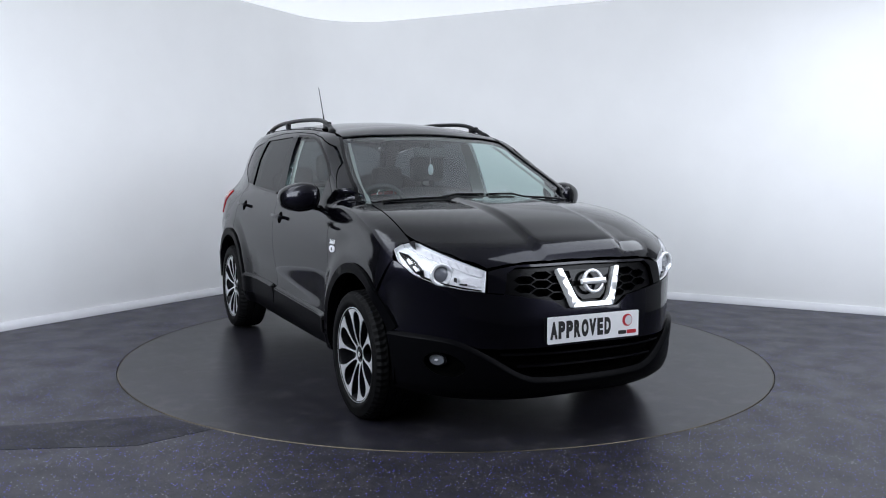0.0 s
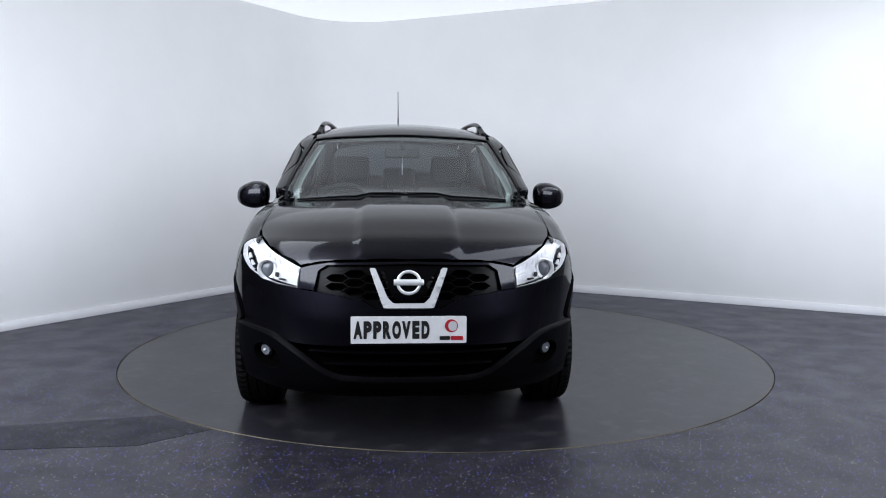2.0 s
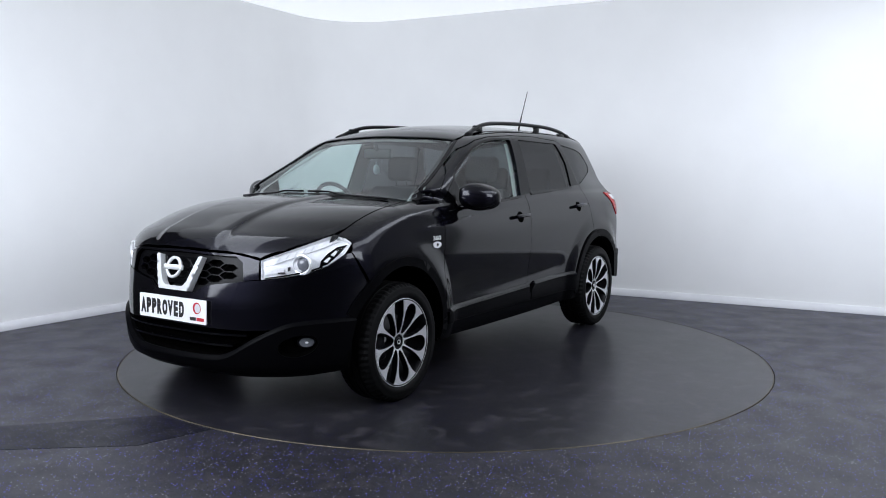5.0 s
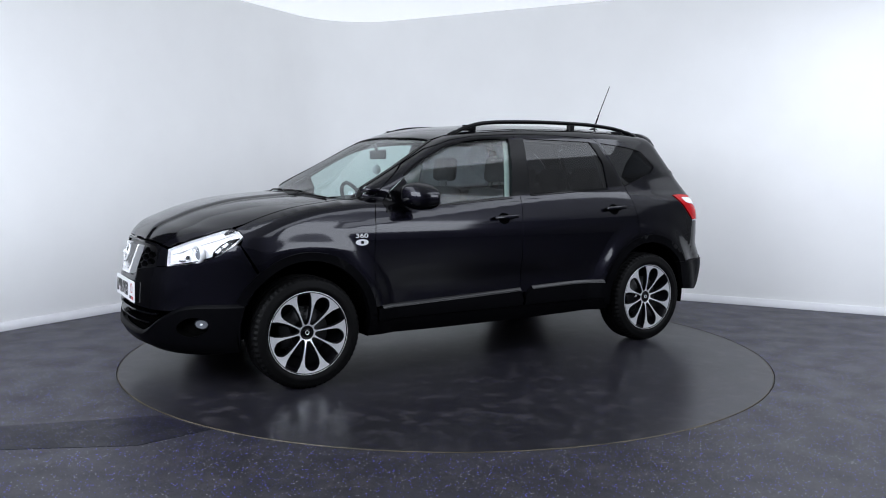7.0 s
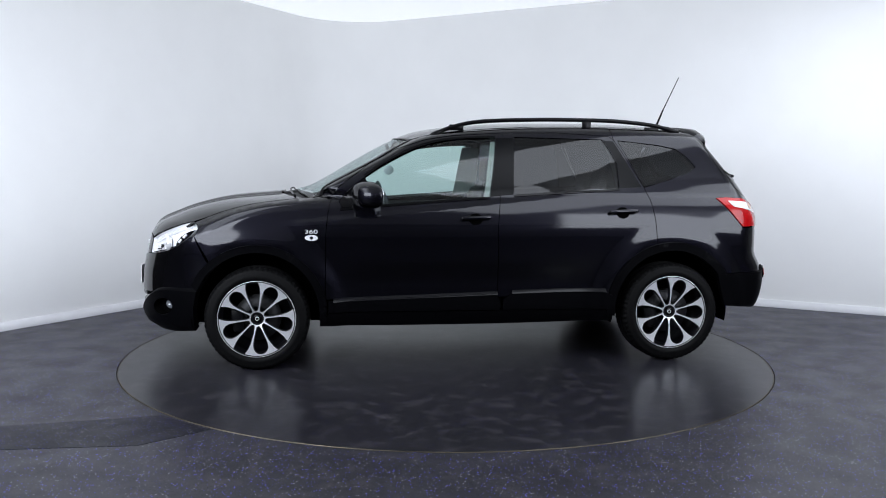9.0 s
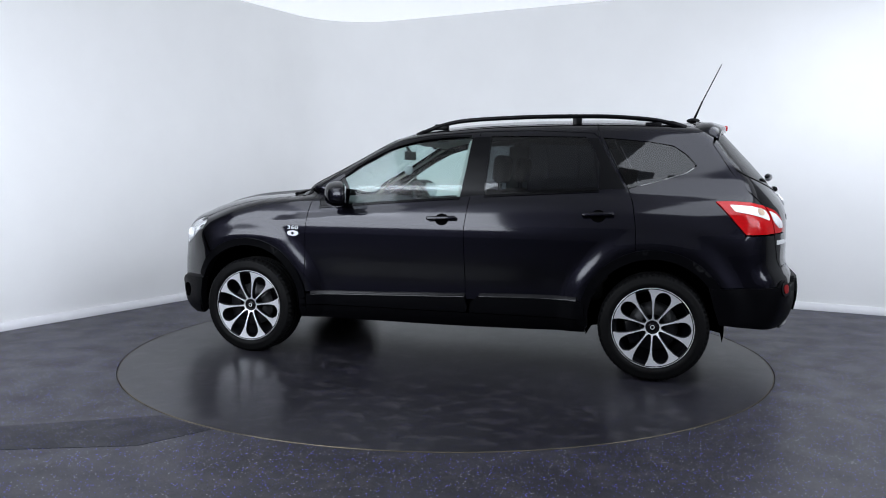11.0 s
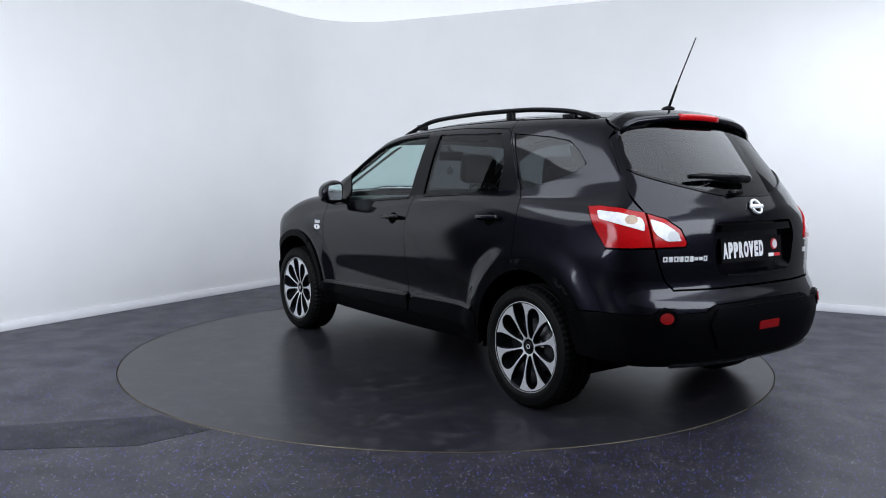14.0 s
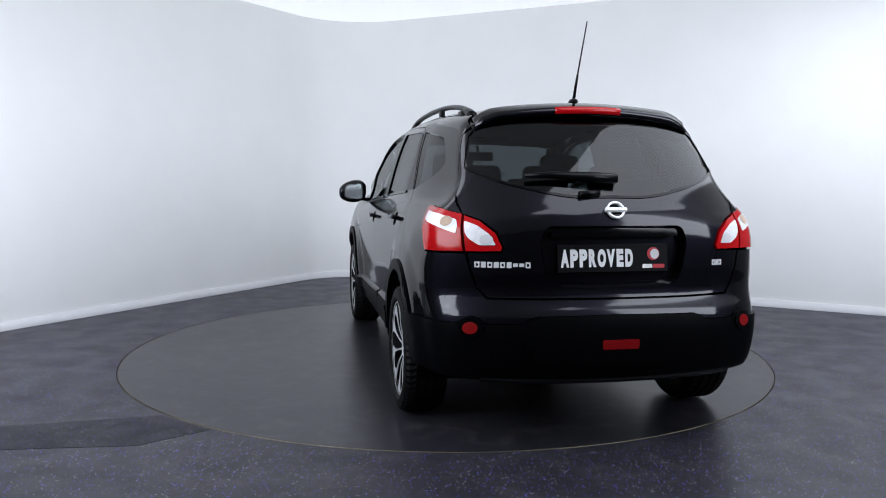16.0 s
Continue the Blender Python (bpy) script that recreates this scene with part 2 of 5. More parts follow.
bm.faces.new(low)
tagged(finish(bm, "floor", FLOOR, smooth=False), "dark speckled vinyl floor with a round turntable pit", "floor", kind="structure")

# a thin darker strip laid on the floor beside the turntable
FLOOR_DARK = speckled("darker_strip_vinyl", (0.0085, 0.0085, 0.0120), 0.40, 0.4, 0.10)
bm = bmesh.new()
edge_in = [((TABLE_R + 0.02) * math.cos(radians(a)), (TABLE_R + 0.02) * math.sin(radians(a))) for a in range(229, 241, 2)]
outline = [bm.verts.new((x, y, 0.0012)) for x, y in [(-2.9, -2.02), (-2.22, -1.90), (-1.72, -1.77)] + edge_in + [(-1.43, -2.17), (-2.03, -2.24), (-2.8, -2.33)]]
bmesh.ops.recalc_face_normals(bm, faces=[bm.faces.new(outline)])
ext = bmesh.ops.extrude_face_region(bm, geom=bm.faces[:])
bmesh.ops.translate(bm, verts=[v for v in ext["geom"] if isinstance(v, bmesh.types.BMVert)], vec=(0, 0, -0.004))
bmesh.ops.recalc_face_normals(bm, faces=bm.faces)
tagged(finish(bm, "floor_strip", FLOOR_DARK, smooth=False), "thin darker strip on the floor beside the turntable", "floor", kind="structure")

turntable = tagged(new("turntable"), "flush round turntable covered in dark scuffed vinyl", "turntable")
bm = bmesh.new()
prof = [(0, 0.0), (TABLE_R - 0.003, 0.0), (TABLE_R, -0.003), (TABLE_R, -0.06)]
rings = []
for r, z in prof[1:]:
    rings.append([bm.verts.new((r * math.cos(a), r * math.sin(a), z)) for a in [i * 2 * math.pi / N_RIM for i in range(N_RIM)]])
bm.faces.new(rings[0])
for a, b in zip(rings, rings[1:]):
    for i in range(N_RIM):
        j = (i + 1) % N_RIM
        bm.faces.new((a[i], b[i], b[j], a[j]))
part("platter", bm, FLOOR_TABLE, turntable, smooth=False)
bm = bmesh.new()
rings = [[bm.verts.new((r * math.cos(i * 2 * math.pi / N_RIM), r * math.sin(i * 2 * math.pi / N_RIM), z)) for i in range(N_RIM)] for r, z in ((TABLE_R - 0.006, 0.0005), (TABLE_R - 0.005, 0.0018), (TABLE_R - 0.001, 0.0018), (TABLE_R + 0.0005, -0.001), (TABLE_R + 0.0005, -0.05))]
for a, b in zip(rings, rings[1:]):
    for i in range(N_RIM):
        j = (i + 1) % N_RIM
        bm.faces.new((a[i], b[i], b[j], a[j]))
part("edge_strip", bm, EDGE_METAL, turntable, "thin dull metal edge strip", smooth=False)
# ---- the car's skin as one smooth form; panels, glass and lamps are cut from it ----
def spline(pts, n=8, closed=False):
    """Catmull-Rom curve through the points."""
    p = np.asarray(pts, float)
    if closed:
        q = np.vstack([p[-1:], p, p[:2]])
    else:
        q = np.vstack([2 * p[:1] - p[1:2], p, 2 * p[-1:] - p[-2:-1]])
    out = []
    for i in range(1, len(q) - 2):
        for k in range(n):
            t = k / n
            a, b, c, d = q[i - 1], q[i], q[i + 1], q[i + 2]
            out.append(0.5 * (2 * b + (c - a) * t + (2 * a - 5 * b + 4 * c - d) * t * t + (3 * b - a - 3 * c + d) * t ** 3))
    if not closed:
        out.append(q[-2])
    return np.array(out)


def inside(poly, pts):
    x, y = pts[:, 0], pts[:, 1]
    hit = np.zeros(len(pts), bool)
    for (x0, y0), (x1, y1) in zip(poly, np.roll(poly, -1, 0)):
        cross = (y0 > y) != (y1 > y)
        with np.errstate(divide="ignore", invalid="ignore"):
            hit ^= cross & (x < (x1 - x0) * (y - y0) / (y1 - y0) + x0)
    return hit


def seg_dist(poly, pts, closed=True):
    best = np.full(len(pts), 1e9)
    nxt = np.roll(poly, -1, 0) if closed else poly[1:]
    for a, b in zip(poly, nxt):
        d = b - a
        t = np.clip(((pts - a) @ d) / max(d @ d, 1e-12), 0, 1)
        best = np.minimum(best, np.hypot(*(pts - a - t[:, None] * d).T))
    return best


# side view of the middle of the car, from under the nose over the roof to under the tail (x forward, z up)
MIDLINE = spline([(1.75, 0.21), (2.08, 0.225), (2.18, 0.26), (2.215, 0.33), (2.228, 0.45), (2.226, 0.58), (2.212, 0.66), (2.182, 0.78),
                  (2.150, 0.87), (2.09, 0.935), (2.0, 0.978), (1.85, 1.035), (1.65, 1.083), (1.45, 1.106), (1.28, 1.120), (1.19, 1.132),
                  (1.08, 1.165), (0.94, 1.248), (0.78, 1.345), (0.6, 1.448), (0.44, 1.525), (0.30, 1.572), (0.1, 1.603), (-0.3, 1.634),
                  (-0.8, 1.645), (-1.2, 1.640), (-1.55, 1.62), (-1.70, 1.60), (-1.765, 1.565), (-1.83, 1.495), (-1.95, 1.365), (-2.05, 1.25),
                  (-2.125, 1.15), (-2.165, 1.09), (-2.185, 1.0), (-2.19, 0.85), (-2.19, 0.74), (-2.205, 0.69), (-2.235, 0.63), (-2.245, 0.52),
                  (-2.22, 0.40), (-2.17, 0.33), (-2.05, 0.29), (-1.8, 0.28), (-1.4, 0.24), (0, 0.22), (1.4, 0.21)], 6, True)
GX, GZ = np.arange(-2.7, 2.701, 0.0125), np.arange(-0.1, 2.101, 0.0125)
_g = np.stack(np.meshgrid(GX, GZ, indexing="ij"), -1).reshape(-1, 2)
SDF = (seg_dist(MIDLINE, _g) * np.where(inside(MIDLINE, _g), -1, 1)).reshape(len(GX), len(GZ))


def mid_sdf(x, z):
    u = np.clip((x - GX[0]) / 0.0125, 0, len(GX) - 1.001)
    v = np.clip((z - GZ[0]) / 0.0125, 0, len(GZ) - 1.001)
    i, j = u.astype(int), v.astype(int)
    a, b = u - i, v - j
    return (SDF[i, j] * (1 - a) * (1 - b) + SDF[i + 1, j] * a * (1 - b) + SDF[i, j + 1] * (1 - a) * b + SDF[i + 1, j + 1] * a * b)


def step(v, a, b):
    t = np.clip((v - a) / (b - a), 0, 1)
    return t * t * (3 - 2 * t)


W_Z = spline([(0.15, 0.77), (0.25, 0.812), (0.35, 0.838), (0.45, 0.845), (0.60, 0.855), (0.75, 0.868), (0.85, 0.871), (0.93, 0.861), (1.00, 0.845),
              (1.07, 0.822), (1.13, 0.797), (1.20, 0.779), (1.30, 0.752), (1.40, 0.721), (1.50, 0.681), (1.56, 0.645), (1.63, 0.578), (1.8, 0.40)], 6)


def half_width(x, z):
    w = np.interp(z, W_Z[:, 0], W_Z[:, 1])
    up = step(z, 1.02, 1.25)
    w = w - up * 0.066 * np.clip((-x - 0.9) / 0.8, 0, 1.5) ** 1.5          # greenhouse narrows to the tail
    w = w - step(z, 0.75, 1.05) * 0.02 * step(-x, 1.2, 1.9)
    w = w - 0.050 * step(-x, 1.60, 2.15) * step(z, 1.1, 0.9)                # tail corners draw in
    for cx in (1.3825, -1.3825):                                            # wheel arch swellings
        r = np.hypot(x - cx, z - 0.36)
        w = w + (0.017 + 0.019 * step(z, 0.80, 0.55)) * step(r, 0.60, 0.47) * step(z, 1.0, 0.8)
    crease = np.minimum(0.97 + 0.10 * (0.94 - x), 1.125)
    w = w + 0.007 * step(z, crease + 0.018, crease - 0.018) * step(z, 0.80, 0.95) * step(x, 1.30, 1.05) * step(-x, 2.1, 1.8)   # shoulder line
    w = w - 0.012 * np.exp(-((z - 0.55) / 0.10) ** 2) * step(0.95 - np.abs(x), 0.0, 0.3)   # hollow above the sill
    return w


def hull(p):
    """Negative inside the car's skin, positive outside."""
    x, y, z = p[..., 0], np.abs(p[..., 1]), p[..., 2]
    front, rear = step(x, 0.0, 0.9), step(-x, 0.8, 1.7)
    xs = x + front * (0.78 - 0.16 * step(z, 0.55, 0.85) - 0.42 * step(z, 1.09, 1.18)) * y ** 3 - rear * 0.38 * y ** 3
    crown = (0.16 - 0.12 * step(x, 0.5, 1.0)) * step(z, 0.7, 1.0)
    dome = 0.016 * step(y, 0.27, 0.21) * step(x, 0.9, 1.2) * step(z, 0.8, 0.95)
    zs = z + crown * y * y - dome
    a, b = mid_sdf(xs, zs), y - half_width(x, z)
    k = 0.09 - 0.045 * step(z, 0.82, 1.0)
    h = np.clip(0.5 + 0.5 * (a - b) / k, 0, 1)
    return b * (1 - h) + a * h + k * h * (1 - h)


def normals(p):
    e = 0.004
    n = np.stack([hull(p + e * np.eye(3)[i]) - hull(p - e * np.eye(3)[i]) for i in range(3)], -1)
    return n / np.linalg.norm(n, axis=-1, keepdims=True)


def solve(o, d, lo, hi):
    lo, hi = np.full(len(o), lo), np.full(len(o), hi)
    for _ in range(26):
        m = (lo + hi) / 2
        out = hull(o + d * m[:, None]) > 0
        hi, lo = np.where(out, m, hi), np.where(out, lo, m)
    return o + d * ((lo + hi) / 2)[:, None]


class Side:
    """Flat map seen from the side: (x, z). sign 1 is the car's left."""
    def __init__(self, sign):
        self.sign = sign

    def at(self, uv):
        o = np.stack([uv[:, 0], np.zeros(len(uv)), uv[:, 1]], -1)
        return solve(o, np.tile([0.0, self.sign, 0.0], (len(uv), 1)), 0.02, 1.3)

    def uv(self, p):
        return p[:, [0, 2]]


class Top:
    """Seen from above: (x, y)."""
    def at(self, uv):
        o = np.stack([uv[:, 0], uv[:, 1], np.full(len(uv), 0.6)], -1)
        return solve(o, np.tile([0.0, 0.0, 1.0], (len(uv), 1)), 0.0, 1.4)

    def uv(self, p):
        return p[:, :2]


class Round:
    """Turned round an upright axis: (angle * 0.9, z), angle 0 straight ahead (front) or straight back, growing to the car's left."""
    def __init__(self, ax, sign):
        self.ax, self.sign = ax, sign

    def at(self, uv):
        a = uv[:, 0] / 0.9
        o = np.stack([np.full(len(uv), self.ax), np.zeros(len(uv)), uv[:, 1]], -1)
        return solve(o, np.stack([self.sign * np.cos(a), np.sin(a), np.zeros(len(uv))], -1), 0.05, 1.6)

    def uv(self, p):
        return np.stack([np.arctan2(p[:, 1], self.sign * (p[:, 0] - self.ax)) * 0.9, p[:, 2]], -1)


LEFT, RIGHT, TOP, FRONT, REAR = Side(1), Side(-1), Top(), Round(1.25, 1), Round(-1.25, -1)
from mathutils.geometry import delaunay_2d_cdt


def dense(loop, gap):
    """The closed loop with points added so that no two lie further apart than gap."""
    loop = np.asarray(loop, float)
    out = []
    for a, b in zip(loop, np.roll(loop, -1, 0)):
        n = max(1, int(math.ceil(np.hypot(*(b - a)) / gap)))
        out += [a + (b - a) * i / n for i in range(n)]
    return np.array(out)


def soften(loop, r):
    """The loop with its corners rounded by about r."""
    loop = np.asarray(loop, float)
    out = []
    n = len(loop)
    for i in range(n):
        a, b, c = loop[i - 1], loop[i], loop[(i + 1) % n]
        la, lc = np.linalg.norm(a - b), np.linalg.norm(c - b)
        ra, rc = min(r, la * 0.45), min(r, lc * 0.45)
        p, q = b + (a - b) * ra / la, b + (c - b) * rc / lc
        for t in (0, 0.25, 0.5, 0.75, 1):
            out.append(p * (1 - t) ** 2 + 2 * b * t * (1 - t) + q * t * t)
    return np.array(out)


def mirrored(loop):
    """The same outline on the other side, for maps whose first axis grows to the car's left."""
    return np.asarray(loop, float) * (-1, 1)


def mesh_region(loops, gap, keep_pts=True):
    """Triangles that fill the first loop less the other loops, with an even grid of points inside."""
    loops = [dense(l, gap) for l in loops]
    pts = np.vstack(loops)
    edges, k = [], 0
    for l in loops:
        edges += [(k + i, k + (i + 1) % len(l)) for i in range(len(l))]
        k += len(l)
    lo, hi = loops[0].min(0), loops[0].max(0)
    gx, gy = np.arange(lo[0], hi[0], gap), np.arange(lo[1], hi[1], gap)
    grid = np.stack(np.meshgrid(gx, gy, indexing="ij"), -1).reshape(-1, 2) + gap * 0.31
    if len(grid):
        ok = inside(loops[0], grid) & (seg_dist(loops[0], grid) > gap * 0.55)
        for l in loops[1:]:
            ok &= ~inside(l, grid) & (seg_dist(l, grid) > gap * 0.55)
        pts = np.vstack([pts, grid[ok]])
    v, e, f, ov, oe, of = delaunay_2d_cdt([Vector(p) for p in pts], edges, [], 0, 1e-6)
    uv = np.array([(p.x, p.y) for p in v])
    tri = np.array([t for t in f if len(t) == 3])
    mid = uv[tri].mean(1)
    ok = inside(loops[0], mid)
    for l in loops[1:]:
        ok &= ~inside(l, mid)
    return uv, tri[ok], loops


def shrunk(loop, d, gap):
    """The loop moved inwards by d (outwards for a negative d)."""
    loop = dense(loop, gap)
    area = np.sum(loop[:, 0] * np.roll(loop[:, 1], -1) - np.roll(loop[:, 0], -1) * loop[:, 1])
    t = np.roll(loop, -1, 0) - np.roll(loop, 1, 0)
    t /= np.maximum(np.linalg.norm(t, axis=1, keepdims=True), 1e-9)
    return loop + np.stack([-t[:, 1], t[:, 0]], -1) * d * (1 if area > 0 else -1)


def panel(name, mp, loops, material, parent, label="", gap=0.035, deep=0.014, lift=0.0, inset=0.0022):
    """A skin panel: the loops (outline, then holes) laid on the hull by a map, lifted off it, with edges that turn inwards."""
    if inset:
        loops = [shrunk(l, inset if i == 0 else -inset, gap) for i, l in enumerate(loops)]
    uv, tri, loops = mesh_region(loops, gap)
    p = mp.at(uv)
    n = normals(p)
    top = p + n * lift
    # edges: those that belong to one triangle
    count = {}
    for t in tri:
        for a, b in ((t[0], t[1]), (t[1], t[2]), (t[2], t[0])):
            count[(a, b)] = count.get((a, b), 0) + 1
    rim = [(a, b) for (a, b) in count if (b, a) not in count]
    nt = np.cross(top[tri[:, 1]] - top[tri[:, 0]], top[tri[:, 2]] - top[tri[:, 0]])
    flip = (nt * n[tri[:, 0]]).sum(1) < 0
    tri = np.where(flip[:, None], tri[:, ::-1], tri)
    rim_out = {}
    for a, b in rim:
        rim_out.setdefault(a, []).append(b)
        rim_out.setdefault(b, []).append(a)
    ids = sorted(rim_out)
    low = {i: len(top) + k for k, i in enumerate(ids)}
    verts = np.vstack([top, top[ids] - n[ids] * deep]) if ids else top
    faces = [tuple(int(i) for i in t) for t in tri]
    kinds = [0] * len(faces)
    if deep:
        swap = bool(flip.mean() > 0.5)
        for a, b in rim:
            q = (a, low[a], low[b], b) if not swap else (b, low[b], low[a], a)
            faces.append(tuple(int(i) for i in q))
            kinds.append(1)
    me = bpy.data.meshes.new(name)
    me.from_pydata([tuple(v) for v in verts], [], faces)
    me.update()
    for f in me.polygons:
        f.use_smooth = True
    vn = []
    nn = np.vstack([n, n[ids]]) if ids else n
    for f, k in zip(me.polygons, kinds):
        for vi in f.vertices:
            if k == 0:
                vn.append(tuple(nn[vi]))
            else:
                vn.append(tuple(f.normal))
    me.normals_split_custom_set(vn)
    me.materials.append(material)
    ob = new(name, me)
    ob.parent = parent
    if label:
        ob["label"] = label
    return ob


def flat_solid(loops, gap, to3, thick):
    """A flat plate cut to the loops; to3 turns (u, v, w) arrays into places, w runs from 0 to thick."""
    uv, tri, loops = mesh_region(loops, gap)
    n = len(uv)
    bm = bmesh.new()
    a = [bm.verts.new(q) for q in to3(uv[:, 0], uv[:, 1], np.full(n, thick))]
    b = [bm.verts.new(q) for q in to3(uv[:, 0], uv[:, 1], np.zeros(n))]
    seen = {}
    for t in tri:
        bm.faces.new([a[i] for i in t])
        bm.faces.new([b[i] for i in t[::-1]])
        for i, j in ((t[0], t[1]), (t[1], t[2]), (t[2], t[0])):
            seen[(i, j)] = 1
    for i, j in seen:
        if (j, i) not in seen:
            bm.faces.new((a[j], a[i], b[i], b[j]))
    bmesh.ops.recalc_face_normals(bm, faces=bm.faces)
    return bm


def lathe(prof, n=48, axis_y=True):
    """Turn (radius, offset) points round the y axis."""
    bm = bmesh.new()
    rings = []
    for r, o in prof:
        rings.append([bm.verts.new((r * math.cos(a), o, r * math.sin(a))) for a in [i * 2 * math.pi / n for i in range(n)]])
    for p, q in zip(rings, rings[1:]):
        for i in range(n):
            j = (i + 1) % n
            bm.faces.new((p[i], q[i], q[j], p[j]))
    bmesh.ops.recalc_face_normals(bm, faces=bm.faces)
    return bm
# ---- the car ----
OX, OY = -0.0928, -0.3251
AX, WHEEL_Z = 1.3825, 0.345
car = tagged(new("car"), "glossy black five-door crossover car parked on the turntable", "car")


def on(mp, pts):
    return mp.at(np.asarray(pts, float))


def side_uv(p3):
    return [tuple(q) for q in LEFT.uv(p3)]


def both(loop):
    """A loop given for the left half of a front or rear map, from the middle out and back to the middle, closed over both halves."""
    loop = np.asarray(loop, float)
    other = loop[::-1] * (-1, 1)
    return np.vstack([loop, other[np.abs(other[:, 0]) > 1e-6]])


def arch(cx, r, a0, a1, n=16, cz=0.36):
    return [(cx + r * math.cos(radians(a0 + (a1 - a0) * i / n)), cz + r * math.sin(radians(a0 + (a1 - a0) * i / n))) for i in range(n + 1)]


# outlines shared by neighbouring panels
HOOD_EDGE = [(1.83, 0.745), (1.70, 0.742), (1.59, 0.737), (1.40, 0.722), (1.22, 0.700), (1.10, 0.672)]
SCREEN_SIDE = [(1.03, 0.700), (0.92, 0.697), (0.80, 0.680), (0.64, 0.645), (0.48, 0.605), (0.385, 0.580)]
HEADLAMP = [(0.49, 0.826), (0.60, 0.868), (0.72, 0.910), (0.80, 0.937), (0.845, 0.947), (0.90, 0.932), (0.925, 0.908), (0.885, 0.855),
            (0.80, 0.795), (0.70, 0.757), (0.60, 0.738), (0.495, 0.727)]
DOOR_FRONT = [(0.903, 1.119), (0.930, 0.998), (0.944, 0.857), (0.946, 0.712), (0.947, 0.45)]
FRAME_TOP = [(0.857, 1.176), (0.665, 1.323), (0.474, 1.428), (0.291, 1.489), (0.10, 1.520), (-0.241, 1.542)]
FRAME_TOP_REAR = [(-0.241, 1.542), (-0.60, 1.547), (-0.978, 1.528)]
B_LINE = [(-0.241, 1.542), (-0.233, 1.298), (-0.205, 1.111), (-0.183, 0.927), (-0.190, 0.45)]
C_LINE = [(-0.978, 1.528), (-1.016, 1.501), (-1.208, 1.182), (-1.241, 1.095), (-1.263, 0.963), (-1.271, 0.80)]
FRONT_WINDOW = [(0.843, 1.040), (0.857, 1.085), (0.782, 1.167), (0.688, 1.240), (0.586, 1.312), (0.483, 1.370), (0.333, 1.440), (0.181, 1.480),
                (0.027, 1.499), (-0.189, 1.508), (-0.164, 1.298), (-0.133, 1.114), (0.118, 1.095), (0.343, 1.077), (0.554, 1.062), (0.711, 1.050)]
REAR_WINDOW = [(-0.322, 1.513), (-0.930, 1.503), (-0.979, 1.430), (-1.021, 1.342), (-1.028, 1.170), (-0.653, 1.149), (-0.300, 1.130)]
QUARTER_WINDOW = [(-1.044, 1.498), (-1.328, 1.471), (-1.470, 1.446), (-1.545, 1.395), (-1.612, 1.324), (-1.555, 1.282), (-1.393, 1.231), (-1.208, 1.180), (-1.124, 1.343)]
ROOF_Y = 0.565
ROOF_LINE = [(0.30, 0.578), (0.0, ROOF_Y), (-0.5, ROOF_Y), (-1.0, 0.555)]
TAIL_OUT = [(0.655, 1.084), (0.763, 1.107), (0.860, 1.113), (0.918, 1.108), (0.893, 1.050), (0.852, 0.975), (0.815, 0.913), (0.72, 0.914), (0.626, 0.918)]
TAIL_IN = [(0.649, 1.080), (0.571, 1.055), (0.505, 1.005), (0.475, 0.940), (0.482, 0.921), (0.619, 0.917)]
GATE = [(0.0, 1.572), (0.50, 1.556), (0.72, 1.53), (0.838, 1.457), (0.773, 1.290), (0.721, 1.171), (0.655, 1.084), (0.571, 1.059), (0.500, 1.008), (0.470, 0.938),
        (0.478, 0.916), (0.612, 0.913), (0.599, 0.846), (0.570, 0.757), (0.531, 0.713), (0.318, 0.712), (0.0, 0.711)]
GRILLE = [(0.0, 0.846), (0.366, 0.838), (0.402, 0.812), (0.412, 0.720), (0.300, 0.704), (0.205, 0.689), (0.138, 0.647), (0.0, 0.645)]
CLAD_TOP = [(0.0, 0.312), (0.263, 0.318), (0.299, 0.322), (0.371, 0.354), (0.488, 0.430), (0.600, 0.487), (0.680, 0.502), (0.757, 0.507), (0.935, 0.513)]
REAR_CLAD_TOP = [(0.0, 0.640), (0.335, 0.635), (0.362, 0.625), (0.389, 0.604), (0.523, 0.600), (0.545, 0.620), (0.577, 0.634), (0.605, 0.620), (0.630, 0.600), (0.832, 0.597), (0.99, 0.593)]

# -- front
nose = on(FRONT, [(0.0, 0.864), (0.2, 0.861), (0.36, 0.855), (0.44, 0.841), (0.49, 0.829), (0.60, 0.871), (0.72, 0.913), (0.80, 0.940), (0.845, 0.950)])
hood_half = [(x, abs(y)) for x, y in TOP.uv(nose)] + HOOD_EDGE[1:] + [(1.195, 0.5), (1.258, 0.25), (1.275, 0.0)]
hood = panel("hood", TOP, [np.vstack([hood_half, [(x, -y) for x, y in hood_half[::-1] if y > 0]])], PAINT, car, "black metallic bonnet with two raised ridges", gap=0.025)
surround_half = [(0.0, 0.862), (0.36, 0.853), (0.44, 0.838), (0.487, 0.824), (0.487, 0.726), (0.412, 0.720), (0.402, 0.812), (0.366, 0.838), (0.0, 0.846)]
panel("grille_surround", FRONT, [both(surround_half)], PAINT, car, gap=0.02)
bumper_half = GRILLE[3:][::-1] + [(0.487, 0.726)] + HEADLAMP[:6:-1] + [(0.915, 0.86), (1.02, 0.655), (0.985, 0.60), (0.944, 0.518)] + [(0.757, 0.511), (0.632, 0.502), (0.52, 0.470), (0.44, 0.468), (0.0, 0.478)]
bumper = panel("front_bumper", FRONT, [both(bumper_half)], PAINT, car, "black painted front bumper", gap=0.016)
